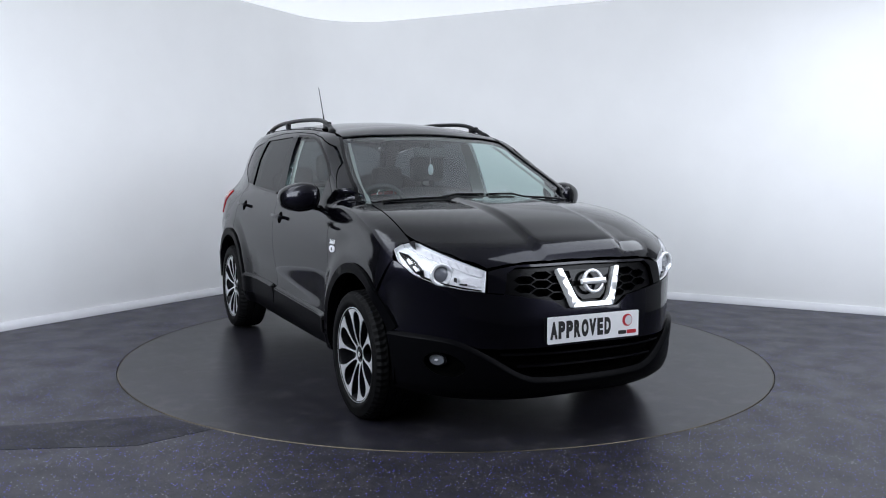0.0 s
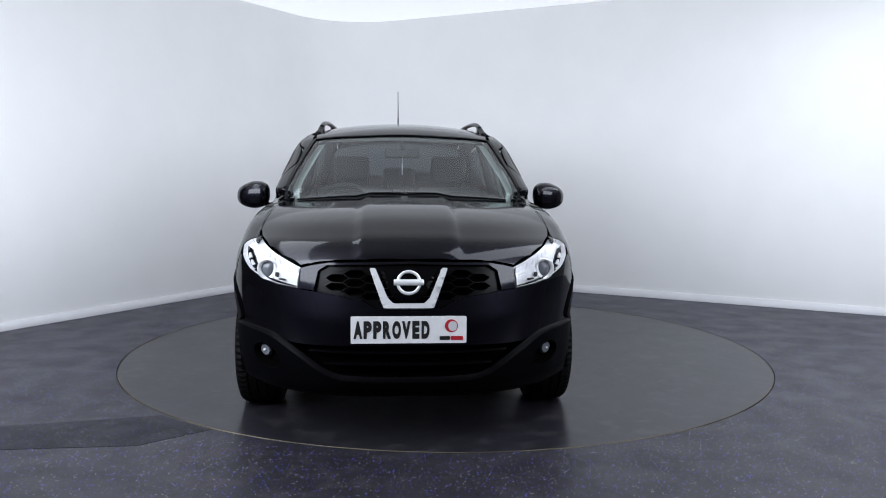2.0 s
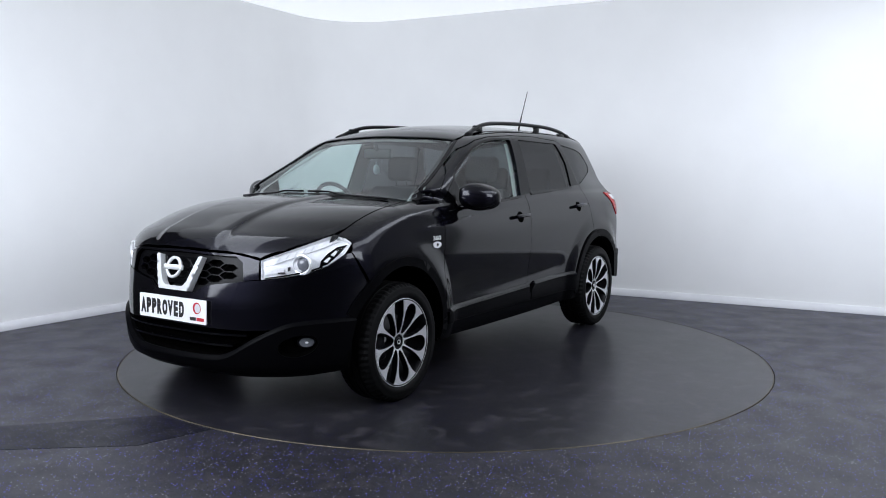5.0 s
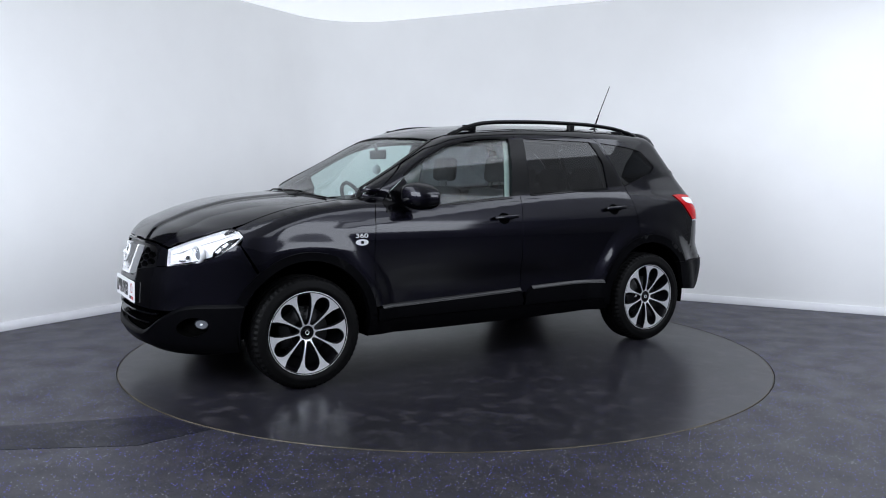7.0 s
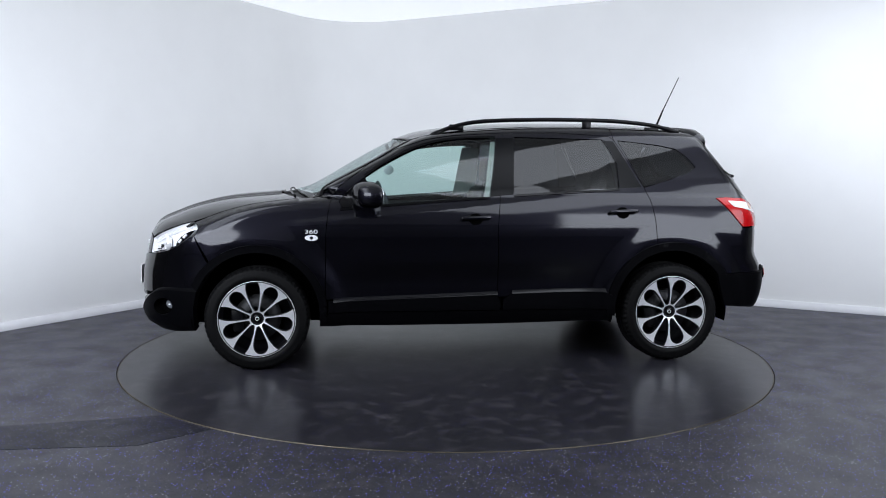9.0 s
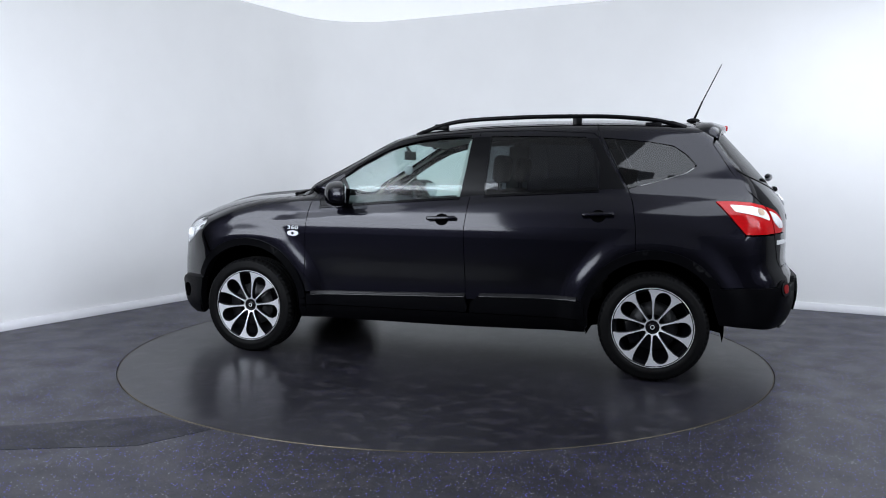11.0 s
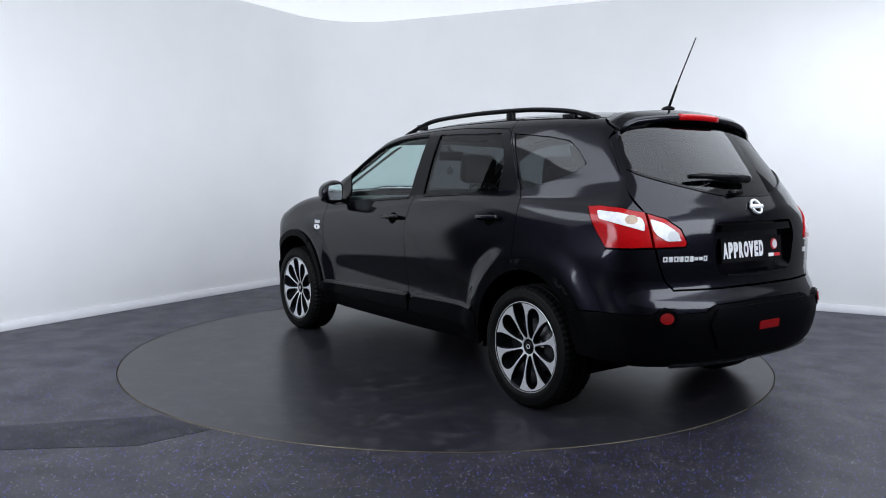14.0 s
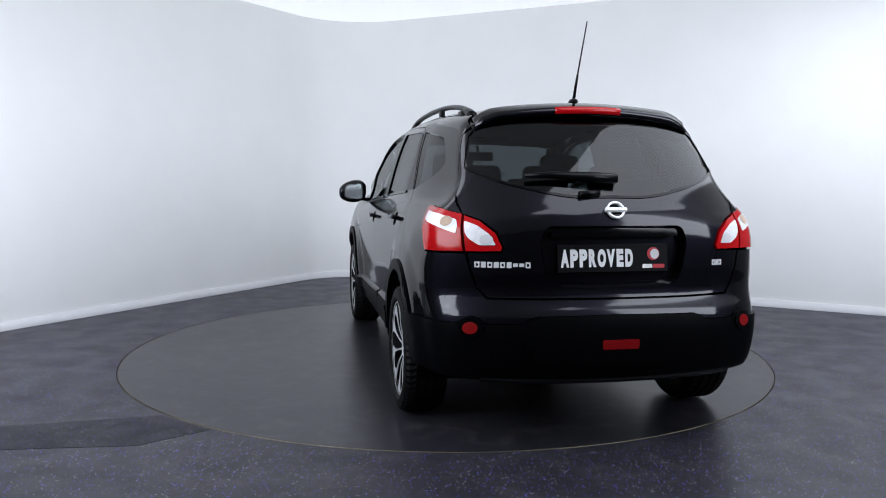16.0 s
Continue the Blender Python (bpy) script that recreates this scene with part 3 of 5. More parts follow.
clad_half = CLAD_TOP + [(0.910, 0.40), (0.905, 0.26), (0.70, 0.240), (0.40, 0.232), (0.0, 0.228)]
fog_hole = [(0.66 + 0.088 * math.cos(a), 0.392 + 0.052 * math.sin(a) + 0.012 * math.cos(a)) for a in [i * math.pi / 10 for i in range(20)]]
clad = panel("lower_bumper", FRONT, [both(clad_half), fog_hole, mirrored(fog_hole)], CLAD, car, "grained black plastic lower bumper", gap=0.03, lift=0.022, deep=0.045)
for s in (1, -1):
    hole = fog_hole if s > 0 else mirrored(fog_hole)
    bay = panel("fog_lamp_bay", FRONT, [hole], DARK, clad, gap=0.03, lift=-0.03, deep=-0.05, inset=0)
    lamp_loop = [(s * (0.700 + 0.046 * math.cos(a)), 0.405 + 0.034 * math.sin(a)) for a in [i * math.pi / 10 for i in range(20)]]
    lamp = panel("fog_lamp", FRONT, [lamp_loop], ALLOY_DARK, car, "round clear front fog lamp", gap=0.02, lift=-0.012, deep=0.02)
    inner, cap = ([(s * (0.700 + r * math.cos(a)), 0.405 + 0.75 * r * math.sin(a)) for a in [i * math.pi / 8 for i in range(16)]] for r in (0.036, 0.010))
    panel("fog_reflector", FRONT, [inner], PROJECTOR, lamp, "clear fog lamp glass", gap=0.02, lift=-0.006, deep=0.006)
    panel("bulb_cover", FRONT, [cap], REFLECTOR, lamp, gap=0.02, lift=0.0, deep=0.006)
intake_half = [(0.0, 0.482), (0.44, 0.472), (0.55, 0.49), (0.49, 0.425), (0.371, 0.345), (0.28, 0.31), (0.0, 0.30)]
panel("intake", FRONT, [both(intake_half)], DARK, car, gap=0.04, lift=-0.07, deep=-0.07, inset=-0.01)
for z, w in ((0.444, 0.43), (0.388, 0.36)):
    panel("intake_slat", FRONT, [[(-w, z - 0.005), (w, z - 0.005), (w, z + 0.005), (-w, z + 0.005)]], GLOSS, car, gap=0.03, lift=0.0, deep=0.05, inset=0)
# upper grille: dark bay, honeycomb, chrome V
panel("grille_bay", FRONT, [both(GRILLE)], DARK, car, gap=0.04, lift=-0.06, deep=-0.06, inset=-0.008)
grille = both(GRILLE)
cells = []
HX, HZ = 0.104, 0.040
for i in range(-5, 6):
    for j in range(-1, 6):
        cx, cz = i * HX * 0.77, 0.665 + j * HZ + (HZ / 2 if i % 2 else 0)
        hexa = [(cx + HX * 0.495 * ca, cz + HZ * 0.44 * sa) for ca, sa in ((1, 0), (0.48, 1), (-0.48, 1), (-1, 0), (-0.48, -1), (0.48, -1))]
        pts = np.array(hexa)
        if inside(grille, pts).all() and seg_dist(grille, pts).min() > 0.004:
            cells.append(hexa)
panel("honeycomb_mesh", FRONT, [grille] + cells, TRIM, car, "gloss black honeycomb grille mesh", gap=0.03, lift=-0.02, deep=0.025, inset=0)
vee = [(-0.176, 0.828), (-0.149, 0.828), (-0.090, 0.694), (-0.066, 0.670), (0.066, 0.670), (0.090, 0.694), (0.149, 0.828), (0.176, 0.828), (0.107, 0.648), (-0.107, 0.648)]
panel("chrome_vee", FRONT, [soften(vee, 0.008)], CHROME, car, "bright chrome grille frame", gap=0.02, lift=0.014, deep=0.035, inset=0)
fill = [(-0.130, 0.822), (-0.076, 0.708), (-0.048, 0.684), (0.048, 0.684), (0.076, 0.708), (0.130, 0.822)]
panel("emblem_backing", FRONT, [fill], GLOSS, car, gap=0.03, lift=-0.005, deep=0.02, inset=0)


def basis(p, n, up=(0, 0, 1)):
    """Place with its third axis along n and its second as near up as can be."""
    z = Vector(n).normalized()
    x = Vector(up).cross(z).normalized()
    m = Matrix((x, z.cross(x), z)).transposed().to_4x4()
    m.translation = p
    return m


def emblem(p, n, r, parent):
    """A plain chrome ring with a bar across it."""
    m = basis(p, n)

    def put(u, v, w):
        return [m @ Vector((a, b, c)) for a, b, c in zip(u, v, w)]
    circ = [(r * math.cos(a), r * math.sin(a)) for a in [i * math.pi / 18 for i in range(36)]]
    ring = part("emblem", flat_solid([circ, [(0.76 * x, 0.76 * y) for x, y in circ]], 0.03, put, 0.012), CHROME, parent, "plain chrome ring emblem with a bar")
    bar = soften([(-r * 1.2, -r * 0.23), (r * 1.2, -r * 0.23), (r * 1.2, r * 0.23), (-r * 1.2, r * 0.23)], 0.004)
    part("emblem_bar", flat_solid([bar], 0.03, put, 0.017), CHROME, ring)
    return ring


p = on(FRONT, [(0.0, 0.761)])
emblem(p[0] + normals(p)[0] * 0.022, normals(p)[0], 0.058, car)

# headlamps
for s in (1, -1):
    def m_(l):
        return np.asarray(l, float) if s > 0 else mirrored(l)
    lampbox = panel("headlight", FRONT, [m_(HEADLAMP)], REFLECTOR, car, "clear swept-back headlight with silver reflector", gap=0.02, lift=-0.026, deep=-0.024, inset=0.002)
    panel("lens", FRONT, [m_(HEADLAMP)], LENS, lampbox, gap=0.02, lift=0.0, deep=0.0, inset=0.003)
    panel("lower_bezel", FRONT, [m_([(0.78, 0.785), (0.70, 0.762), (0.60, 0.744), (0.51, 0.733), (0.51, 0.738), (0.60, 0.751), (0.69, 0.768), (0.775, 0.795)])], GLOSS, lampbox,
          "black lower bezel", gap=0.02, lift=-0.012, deep=0.02, inset=0)
    panel("upper_reflector", FRONT, [m_([(0.51, 0.822), (0.62, 0.864), (0.74, 0.906), (0.82, 0.934), (0.87, 0.930), (0.78, 0.893), (0.66, 0.850), (0.56, 0.808), (0.51, 0.797)])], WHITE_LENS, lampbox,
          "white indicator strip", gap=0.015, lift=-0.016, deep=0.02, inset=0)
    panel("inner_reflector", FRONT, [m_([(0.51, 0.785), (0.56, 0.797), (0.60, 0.785), (0.60, 0.764), (0.51, 0.752)])], WHITE_LENS, lampbox, gap=0.015, lift=-0.02, deep=0.02, inset=0)
    panel("outer_bezel", FRONT, [m_([(0.905, 0.908), (0.862, 0.862), (0.800, 0.803), (0.762, 0.789), (0.768, 0.822), (0.800, 0.862), (0.850, 0.897)])], GLOSS, lampbox,
          "black outer bezel", gap=0.015, lift=-0.018, deep=0.012, inset=0)
    for u_, v_ in ((0.792, 0.832), (0.826, 0.866)):
        panel("reflector_facet", FRONT, [m_([(u_ - 0.012, v_ - 0.012), (u_ + 0.014, v_ + 0.010), (u_ + 0.022, v_ + 0.004), (u_ + 0.004, v_ - 0.020)])], REFLECTOR, lampbox, gap=0.02, lift=-0.010, deep=0.008, inset=0)
    for u_, v_, w_, h_ in ((0.622, 0.782, 0.006, 0.012), (0.588, 0.762, 0.016, 0.005)):
        panel("housing_slot", FRONT, [m_([(u_ - w_, v_ - h_), (u_ + w_, v_ - h_ * 0.6), (u_ + w_, v_ + h_), (u_ - w_, v_ + h_ * 0.8)])], STEEL, lampbox, gap=0.02, lift=-0.008, deep=0.012, inset=0)
    for u_, v_ in ((0.575, 0.833), (0.615, 0.849), (0.655, 0.864), (0.695, 0.879), (0.735, 0.893)):
        panel("strip_rib", FRONT, [m_([(u_ - 0.012, v_ - 0.014), (u_ - 0.005, v_ - 0.014), (u_ + 0.009, v_ + 0.008), (u_ + 0.002, v_ + 0.008)])], LOGO_GREY, lampbox, gap=0.02, lift=-0.013, deep=0.004, inset=0)
    p = on(FRONT, m_([(0.693, 0.808)]))
    n = normals(p)[0]
    m = basis(p[0] - n * 0.036, (n[0] + 1.2, n[1] * 0.7, 0))
    for nm, prof, mt in (("projector_ring", [(0.036, 0.0), (0.056, 0.02), (0.053, 0.034), (0.044, 0.036), (0.036, 0.02)], CHROME),
                         ("projector_lens", [(0.040, 0.004), (0.036, 0.018), (0.026, 0.028), (0.012, 0.033), (0.001, 0.034)], PROJECTOR)):
        bm = lathe(prof, 32)
        bmesh.ops.transform(bm, matrix=m @ Matrix.Rotation(math.pi / 2, 4, "X"), verts=bm.verts)
        part(nm, bm, mt, lampbox)

# -- glass and roof
screen_half = [(1.165, 0.0), (1.155, 0.2), (1.12, 0.45), (1.065, 0.65)] + [(x, y - 0.006) for x, y in SCREEN_SIDE] + [(0.43, 0.42), (0.452, 0.25), (0.458, 0.0)]
panel("windscreen", TOP, [np.vstack([screen_half, [(x, -y) for x, y in screen_half[::-1] if y > 0]])], GLASS_SCREEN, car, "green tinted windscreen", gap=0.04, lift=-0.004, deep=0.004)


def strip(name, mp, line, w, material, parent, lift=0.004, deep=0.006, label=""):
    """A narrow band along a line on the skin."""
    line = spline(line, 5)
    t = np.gradient(line, axis=0)
    t /= np.linalg.norm(t, axis=1, keepdims=True)
    nn = np.stack([-t[:, 1], t[:, 0]], -1)
    return panel(name, mp, [np.vstack([line + nn * w / 2, (line - nn * w / 2)[::-1]])], material, parent, label, gap=0.04, lift=lift, deep=deep, inset=0)


seal = [(0.455, 0.0), (0.449, 0.25), (0.415, 0.42), (0.385, 0.578)]
strip("screen_seal", TOP, [(x, -y) for x, y in seal[:0:-1]] + seal, 0.012, TRIM, car)
for s in (1, -1):
    strip("screen_seal", TOP, [(x, s * (y + 0.004)) for x, y in SCREEN_SIDE], 0.020, TRIM, car)
    # black printed border under the glass edge
    strip("screen_border", TOP, [(x, s * (y - 0.022)) for x, y in SCREEN_SIDE], 0.025, DARK, car, lift=-0.008, deep=0.0)
strip("screen_border", TOP, [(0.435, -0.54), (0.425, -0.25), (0.43, 0.0), (0.425, 0.25), (0.435, 0.54)], 0.035, DARK, car, lift=-0.008, deep=0.0)
cowl_half = [(1.262, 0.0), (1.245, 0.25), (1.180, 0.5), (1.100, 0.672), (1.068, 0.665), (1.125, 0.45), (1.160, 0.2), (1.172, 0.0)]
panel("cowl", TOP, [np.vstack([cowl_half, [(x, -y) for x, y in cowl_half[::-1] if y > 0]])], CLAD, car, "black plastic scuttle panel", gap=0.03, lift=-0.012, deep=0.03)
roof_half = [(0.462, 0.0), (0.455, 0.25), (0.42, 0.42), (0.37, 0.572)] + ROOF_LINE + [(-1.3, 0.540), (-1.62, 0.505), (-1.70, 0.3), (-1.715, 0.0)]
panel("roof", TOP, [np.vstack([roof_half, [(x, -y) for x, y in roof_half[::-1] if y > 0]])], PAINT, car, "black painted roof", gap=0.05, deep=0.02)
panel("headliner", TOP, [np.vstack([roof_half, [(x, -y) for x, y in roof_half[::-1] if y > 0]])], CABIN_LIGHT, car, "pale grey headlining", gap=0.08, lift=-0.035, deep=0.0)

# -- sides
seam3 = on(TOP, HOOD_EDGE)
screen3 = on(TOP, SCREEN_SIDE)
roof3 = on(TOP, ROOF_LINE)
lamp3 = on(FRONT, HEADLAMP[4:7] + [(0.915, 0.86)])
fender = (side_uv(seam3) + side_uv(screen3[:1]) + [(0.925, 1.150)] + DOOR_FRONT + [(0.947, 0.36)] + [(0.985, 0.36)]
          + arch(AX, 0.40, 179, 48) + side_uv(lamp3[::-1]))
cantrail = [(0.925, 1.150)] + side_uv(screen3) + side_uv(roof3) + [(-1.016, 1.501)] + FRAME_TOP_REAR[::-1] + FRAME_TOP[::-1][1:] + [(0.903, 1.119)]
front_door = DOOR_FRONT + B_LINE[::-1] + FRAME_TOP[::-1][1:]
rear_door = FRAME_TOP_REAR + C_LINE[1:] + [(-1.20, 0.775), (-1.10, 0.715), (-1.02, 0.62), (-0.975, 0.52), (-0.960, 0.45)] + B_LINE[::-1][:-1]
roof_rear = on(TOP, [(-1.0, 0.555), (-1.3, 0.540), (-1.60, 0.508)])
gate3 = on(REAR, [(0.838, 1.457), (0.773, 1.29), (0.721, 1.171)])
tail3 = on(REAR, TAIL_OUT[:7])
quarter = (side_uv(roof_rear) + side_uv(on(REAR, [(0.80, 1.50)])) + side_uv(gate3) + side_uv(tail3) + [(-1.86, 0.80), (-1.79, 0.66), (-1.735, 0.553)]
           + arch(-AX, 0.40, 151, 50) + [(-1.10, 0.705), (-1.20, 0.770)] + C_LINE[::-1][:-1])
liner = side_uv(seam3) + [(0.9, 1.03), (-0.2, 1.07), (-1.2, 1.14), (-1.75, 1.1), (-1.88, 0.85), (-1.75, 0.56)] + arch(-AX, 0.43, 149, 0) + [(-0.95, 0.29), (0.95, 0.29)] + arch(AX, 0.43, 180, 40)
for s, mp in ((1, LEFT), (-1, RIGHT)):
    w = "left" if s > 0 else "right"
    strip("fender_lip", TOP, [(x, s * (y + 0.019)) for x, y in [(1.765, 0.7435)] + HOOD_EDGE[1:]], 0.032, PAINT, car, lift=-0.0015, deep=0.02)
    panel("fender", mp, [fender], PAINT, car, "black front wing over the wheel", gap=0.018)
    panel("roof_side", mp, [cantrail], PAINT, car, gap=0.009, deep=0.03)
    panel("inner_liner", mp, [liner], DARK, car, gap=0.07, lift=-0.035, deep=0.0)
    fd = panel("front_door", mp, [front_door, FRONT_WINDOW], PAINT, car, "black front door with a clear window", gap=0.016, deep=0.03)
    rd = panel("rear_door", mp, [rear_door, REAR_WINDOW], PAINT, car, "black rear door with a dark tinted window", gap=0.016, deep=0.03)
    panel("quarter_panel", mp, [quarter, QUARTER_WINDOW], PAINT, car, "black rear quarter panel", gap=0.016, deep=0.02)
    sail = [(0.843, 1.040), (0.857, 1.085), (0.782, 1.167), (0.688, 1.240), (0.640, 1.150), (0.640, 1.055)]
    panel("mirror_sail", mp, [sail], GLOSS, fd, gap=0.03, lift=0.0, deep=0.01)
    panel("window_glass", mp, [FRONT_WINDOW[3:] + [(0.640, 1.055), (0.640, 1.150)]], GLASS_CLEAR, fd, "clear green-tinted window", gap=0.05, lift=-0.010, deep=0.0, inset=-0.002)
    panel("window_glass", mp, [REAR_WINDOW], GLASS_DARK, rd, "dark privacy window", gap=0.05, lift=-0.006, deep=0.0, inset=-0.002)
    panel("quarter_glass", mp, [soften(QUARTER_WINDOW, 0.02)], GLASS_DARK, car, "dark privacy quarter window", gap=0.05, lift=-0.003, deep=0.004)
    panel("pillar_trim", mp, [[(-0.192, 1.506), (-0.318, 1.510), (-0.297, 1.128), (-0.137, 1.112), (-0.166, 1.298)]], TRIM, fd, "satin black door pillar trim", gap=0.04, lift=0.002, deep=0.004, inset=0.002)
    panel("pillar_trim", mp, [[(-0.936, 1.500), (-1.010, 1.496), (-1.195, 1.178), (-1.030, 1.170), (-1.024, 1.342), (-0.983, 1.430)]], TRIM, rd, "satin black door pillar trim", gap=0.04, lift=0.002, deep=0.004, inset=0.003)
    strip("window_seal", mp, [(0.85, 1.030), (0.554, 1.056), (0.118, 1.089), (-0.135, 1.107)], 0.014, GLOSS, fd, lift=0.006, deep=0.012)
    strip("window_seal", mp, [(-0.300, 1.122), (-0.653, 1.142), (-1.030, 1.163)], 0.014, GLOSS, rd, lift=0.006, deep=0.012)
    strip("window_seal", mp, [(0.69, 1.252), (0.586, 1.324), (0.483, 1.380), (0.333, 1.448), (0.181, 1.488), (0.027, 1.507), (-0.185, 1.515)], 0.012, TRIM, fd, lift=0.003, deep=0.006)
    # plastic mouldings along the door bottoms, sill and wheel arches
    panel("door_moulding", mp, [[(0.93, 0.365), (0.93, 0.440), (0.85, 0.444), (-0.185, 0.476), (-0.190, 0.452), (-0.21, 0.40), (-0.20, 0.365)]], CLAD, fd, "black plastic door moulding", gap=0.04, lift=0.020, deep=0.04)
    panel("door_moulding", mp, [[(-0.22, 0.365), (-0.225, 0.43), (-0.278, 0.480), (-0.90, 0.490), (-0.965, 0.46), (-0.97, 0.365)]], CLAD, rd, "black plastic door moulding", gap=0.04, lift=0.020, deep=0.04)
    panel("sill", mp, [[(0.985, 0.275), (0.985, 0.362), (-0.975, 0.362), (-0.975, 0.285), (-0.6, 0.275), (-0.2, 0.268), (0.5, 0.268)]], CLAD, car, "black plastic sill", gap=0.05, lift=0.008, deep=0.08)
    ring_f = arch(AX, 0.398, 186, 22, 22) + arch(AX, 0.448, 24, 188, 22)
    panel("arch_moulding", mp, [ring_f], CLAD, car, "grained black wheel arch moulding", gap=0.03, lift=0.012, deep=0.05, inset=0)
    ring_r = arch(-AX, 0.398, 158, -6, 22) + arch(-AX, 0.455, -4, 156, 22)
    panel("arch_moulding", mp, [ring_r], CLAD, car, "grained black wheel arch moulding", gap=0.03, lift=0.012, deep=0.05, inset=0)
    for cx in (AX, -AX):
        bm = bmesh.new()
        rows = []
        for x, z in arch(cx, 0.415, -12, 192, 24, 0.35):
            rows.append([bm.verts.new((x, s * y, z)) for y in (0.84, 0.70, 0.52)])
        mid = [bm.verts.new((cx, s * 0.52, 0.35))]
        for a, b in zip(rows, rows[1:]):
            for k in range(2):
                bm.faces.new((a[k], a[k + 1], b[k + 1], b[k]))
            bm.faces.new((a[2], mid[0], b[2]))
        part("wheel_well", bm, DARK, car)
    # door handles: flat dark disc painting in the cup's shade, bar and cover
    for x0, z0, door in ((-0.032, 0.972, fd), (-1.037, 1.014, rd)):
        cup = [(x0 + 0.046 * math.cos(a), z0 + 0.038 * math.sin(a) - 0.004) for a in [i * math.pi / 10 for i in range(20)]]
        panel("cup_shade", mp, [cup], DARK, door, gap=0.03, lift=0.0012, deep=0.002, inset=0)
        q = on(mp, [(x0, z0)])
        n = normals(q)[0]
        bm = bmesh.new()
        add_box(bm, (-0.098, -0.013, 0.020), (0.098, 0.013, 0.040), 0.009, 3)
        add_box(bm, (-0.094, -0.010, -0.01), (-0.068, 0.011, 0.03), 0.004)
        add_box(bm, (0.066, -0.010, -0.01), (0.094, 0.011, 0.03), 0.004)
        bmesh.ops.transform(bm, matrix=basis(q[0], n) @ Matrix.Rotation(radians(2.5 * s), 4, "Z"), verts=bm.verts)
        part("handle", bm, PAINT, door, "black pull handle")

# -- rear
glass_half = [(0.0, 1.552), (0.45, 1.542), (0.70, 1.512), (0.770, 1.490), (0.790, 1.452), (0.735, 1.300), (0.637, 1.264), (0.423, 1.211), (0.20, 1.170), (0.0, 1.168)]
recess = soften([(-0.33, 0.955), (-0.31, 1.035), (0.31, 1.035), (0.33, 0.955), (0.30, 0.80), (0.25, 0.765), (-0.25, 0.765), (-0.30, 0.80)], 0.03)
gate = panel("tailgate", REAR, [both(GATE), both(glass_half), recess], PAINT, car, "black tailgate with tinted rear window", gap=0.03, deep=0.025)
panel("rear_glass", REAR, [both(glass_half)], GLASS_DARK, gate, "dark tinted rear window", gap=0.05, lift=-0.004, deep=0.0, inset=-0.004)
edge = [(0.735, 1.298), (0.637, 1.260), (0.423, 1.207), (0.20, 1.167), (0.0, 1.166), (-0.20, 1.167), (-0.423, 1.207), (-0.637, 1.260), (-0.735, 1.298)]
strip("glass_edge", REAR, edge, 0.010, GLOSS, gate, lift=0.004, deep=0.008)
panel("plate_recess", REAR, [recess], PAINT, gate, gap=0.03, lift=-0.048, deep=-0.048, inset=0)
strip("recess_lip", REAR, [(-0.235, 0.768), (0.0, 0.762), (0.235, 0.768)], 0.012, LEDGE, gate, lift=0.003, deep=0.006)
panel("handle_strip", REAR, [soften([(-0.29, 0.985), (-0.28, 1.025), (0.28, 1.025), (0.29, 0.985)], 0.012)], GLOSS, gate, gap=0.03, lift=0.004, deep=0.03)
rb_half = [(0.0, 0.706), (0.318, 0.707), (0.533, 0.708), (0.575, 0.757), (0.604, 0.846), (0.618, 0.910), (0.72, 0.909), (0.815, 0.908), (0.905, 0.79), (0.955, 0.68), (0.985, 0.597)] + REAR_CLAD_TOP[::-1][1:]
rear_bumper = panel("rear_bumper", REAR, [both(rb_half)], PAINT, car, "black painted rear bumper", gap=0.03, deep=0.02)
rc_half = REAR_CLAD_TOP + [(0.96, 0.47), (0.93, 0.375), (0.7, 0.350), (0.4, 0.338), (0.0, 0.334)]
rear_clad = panel("lower_bumper", REAR, [both(rc_half)], CLAD, car, "grained black plastic lower rear bumper", gap=0.03, lift=0.014, deep=0.035)
panel("bumper_insert", REAR, [both([(0.0, 0.622), (0.33, 0.617), (0.355, 0.605), (0.385, 0.545), (0.33, 0.42), (0.0, 0.41)])], CLAD, rear_clad, gap=0.03, lift=0.026, deep=0.012)
panel("lip", REAR, [both([(0.0, 0.350), (0.55, 0.358), (0.55, 0.346), (0.0, 0.338)])], LEDGE, rear_clad, gap=0.04, lift=0.024, deep=0.012, inset=0)
panel("fog_light", REAR, [soften([(-0.078, 0.494), (-0.078, 0.534), (0.078, 0.534), (0.078, 0.494)], 0.008)], RED_REFLEX, rear_clad, "red rear fog light", gap=0.03, lift=0.030, deep=0.012, inset=0)
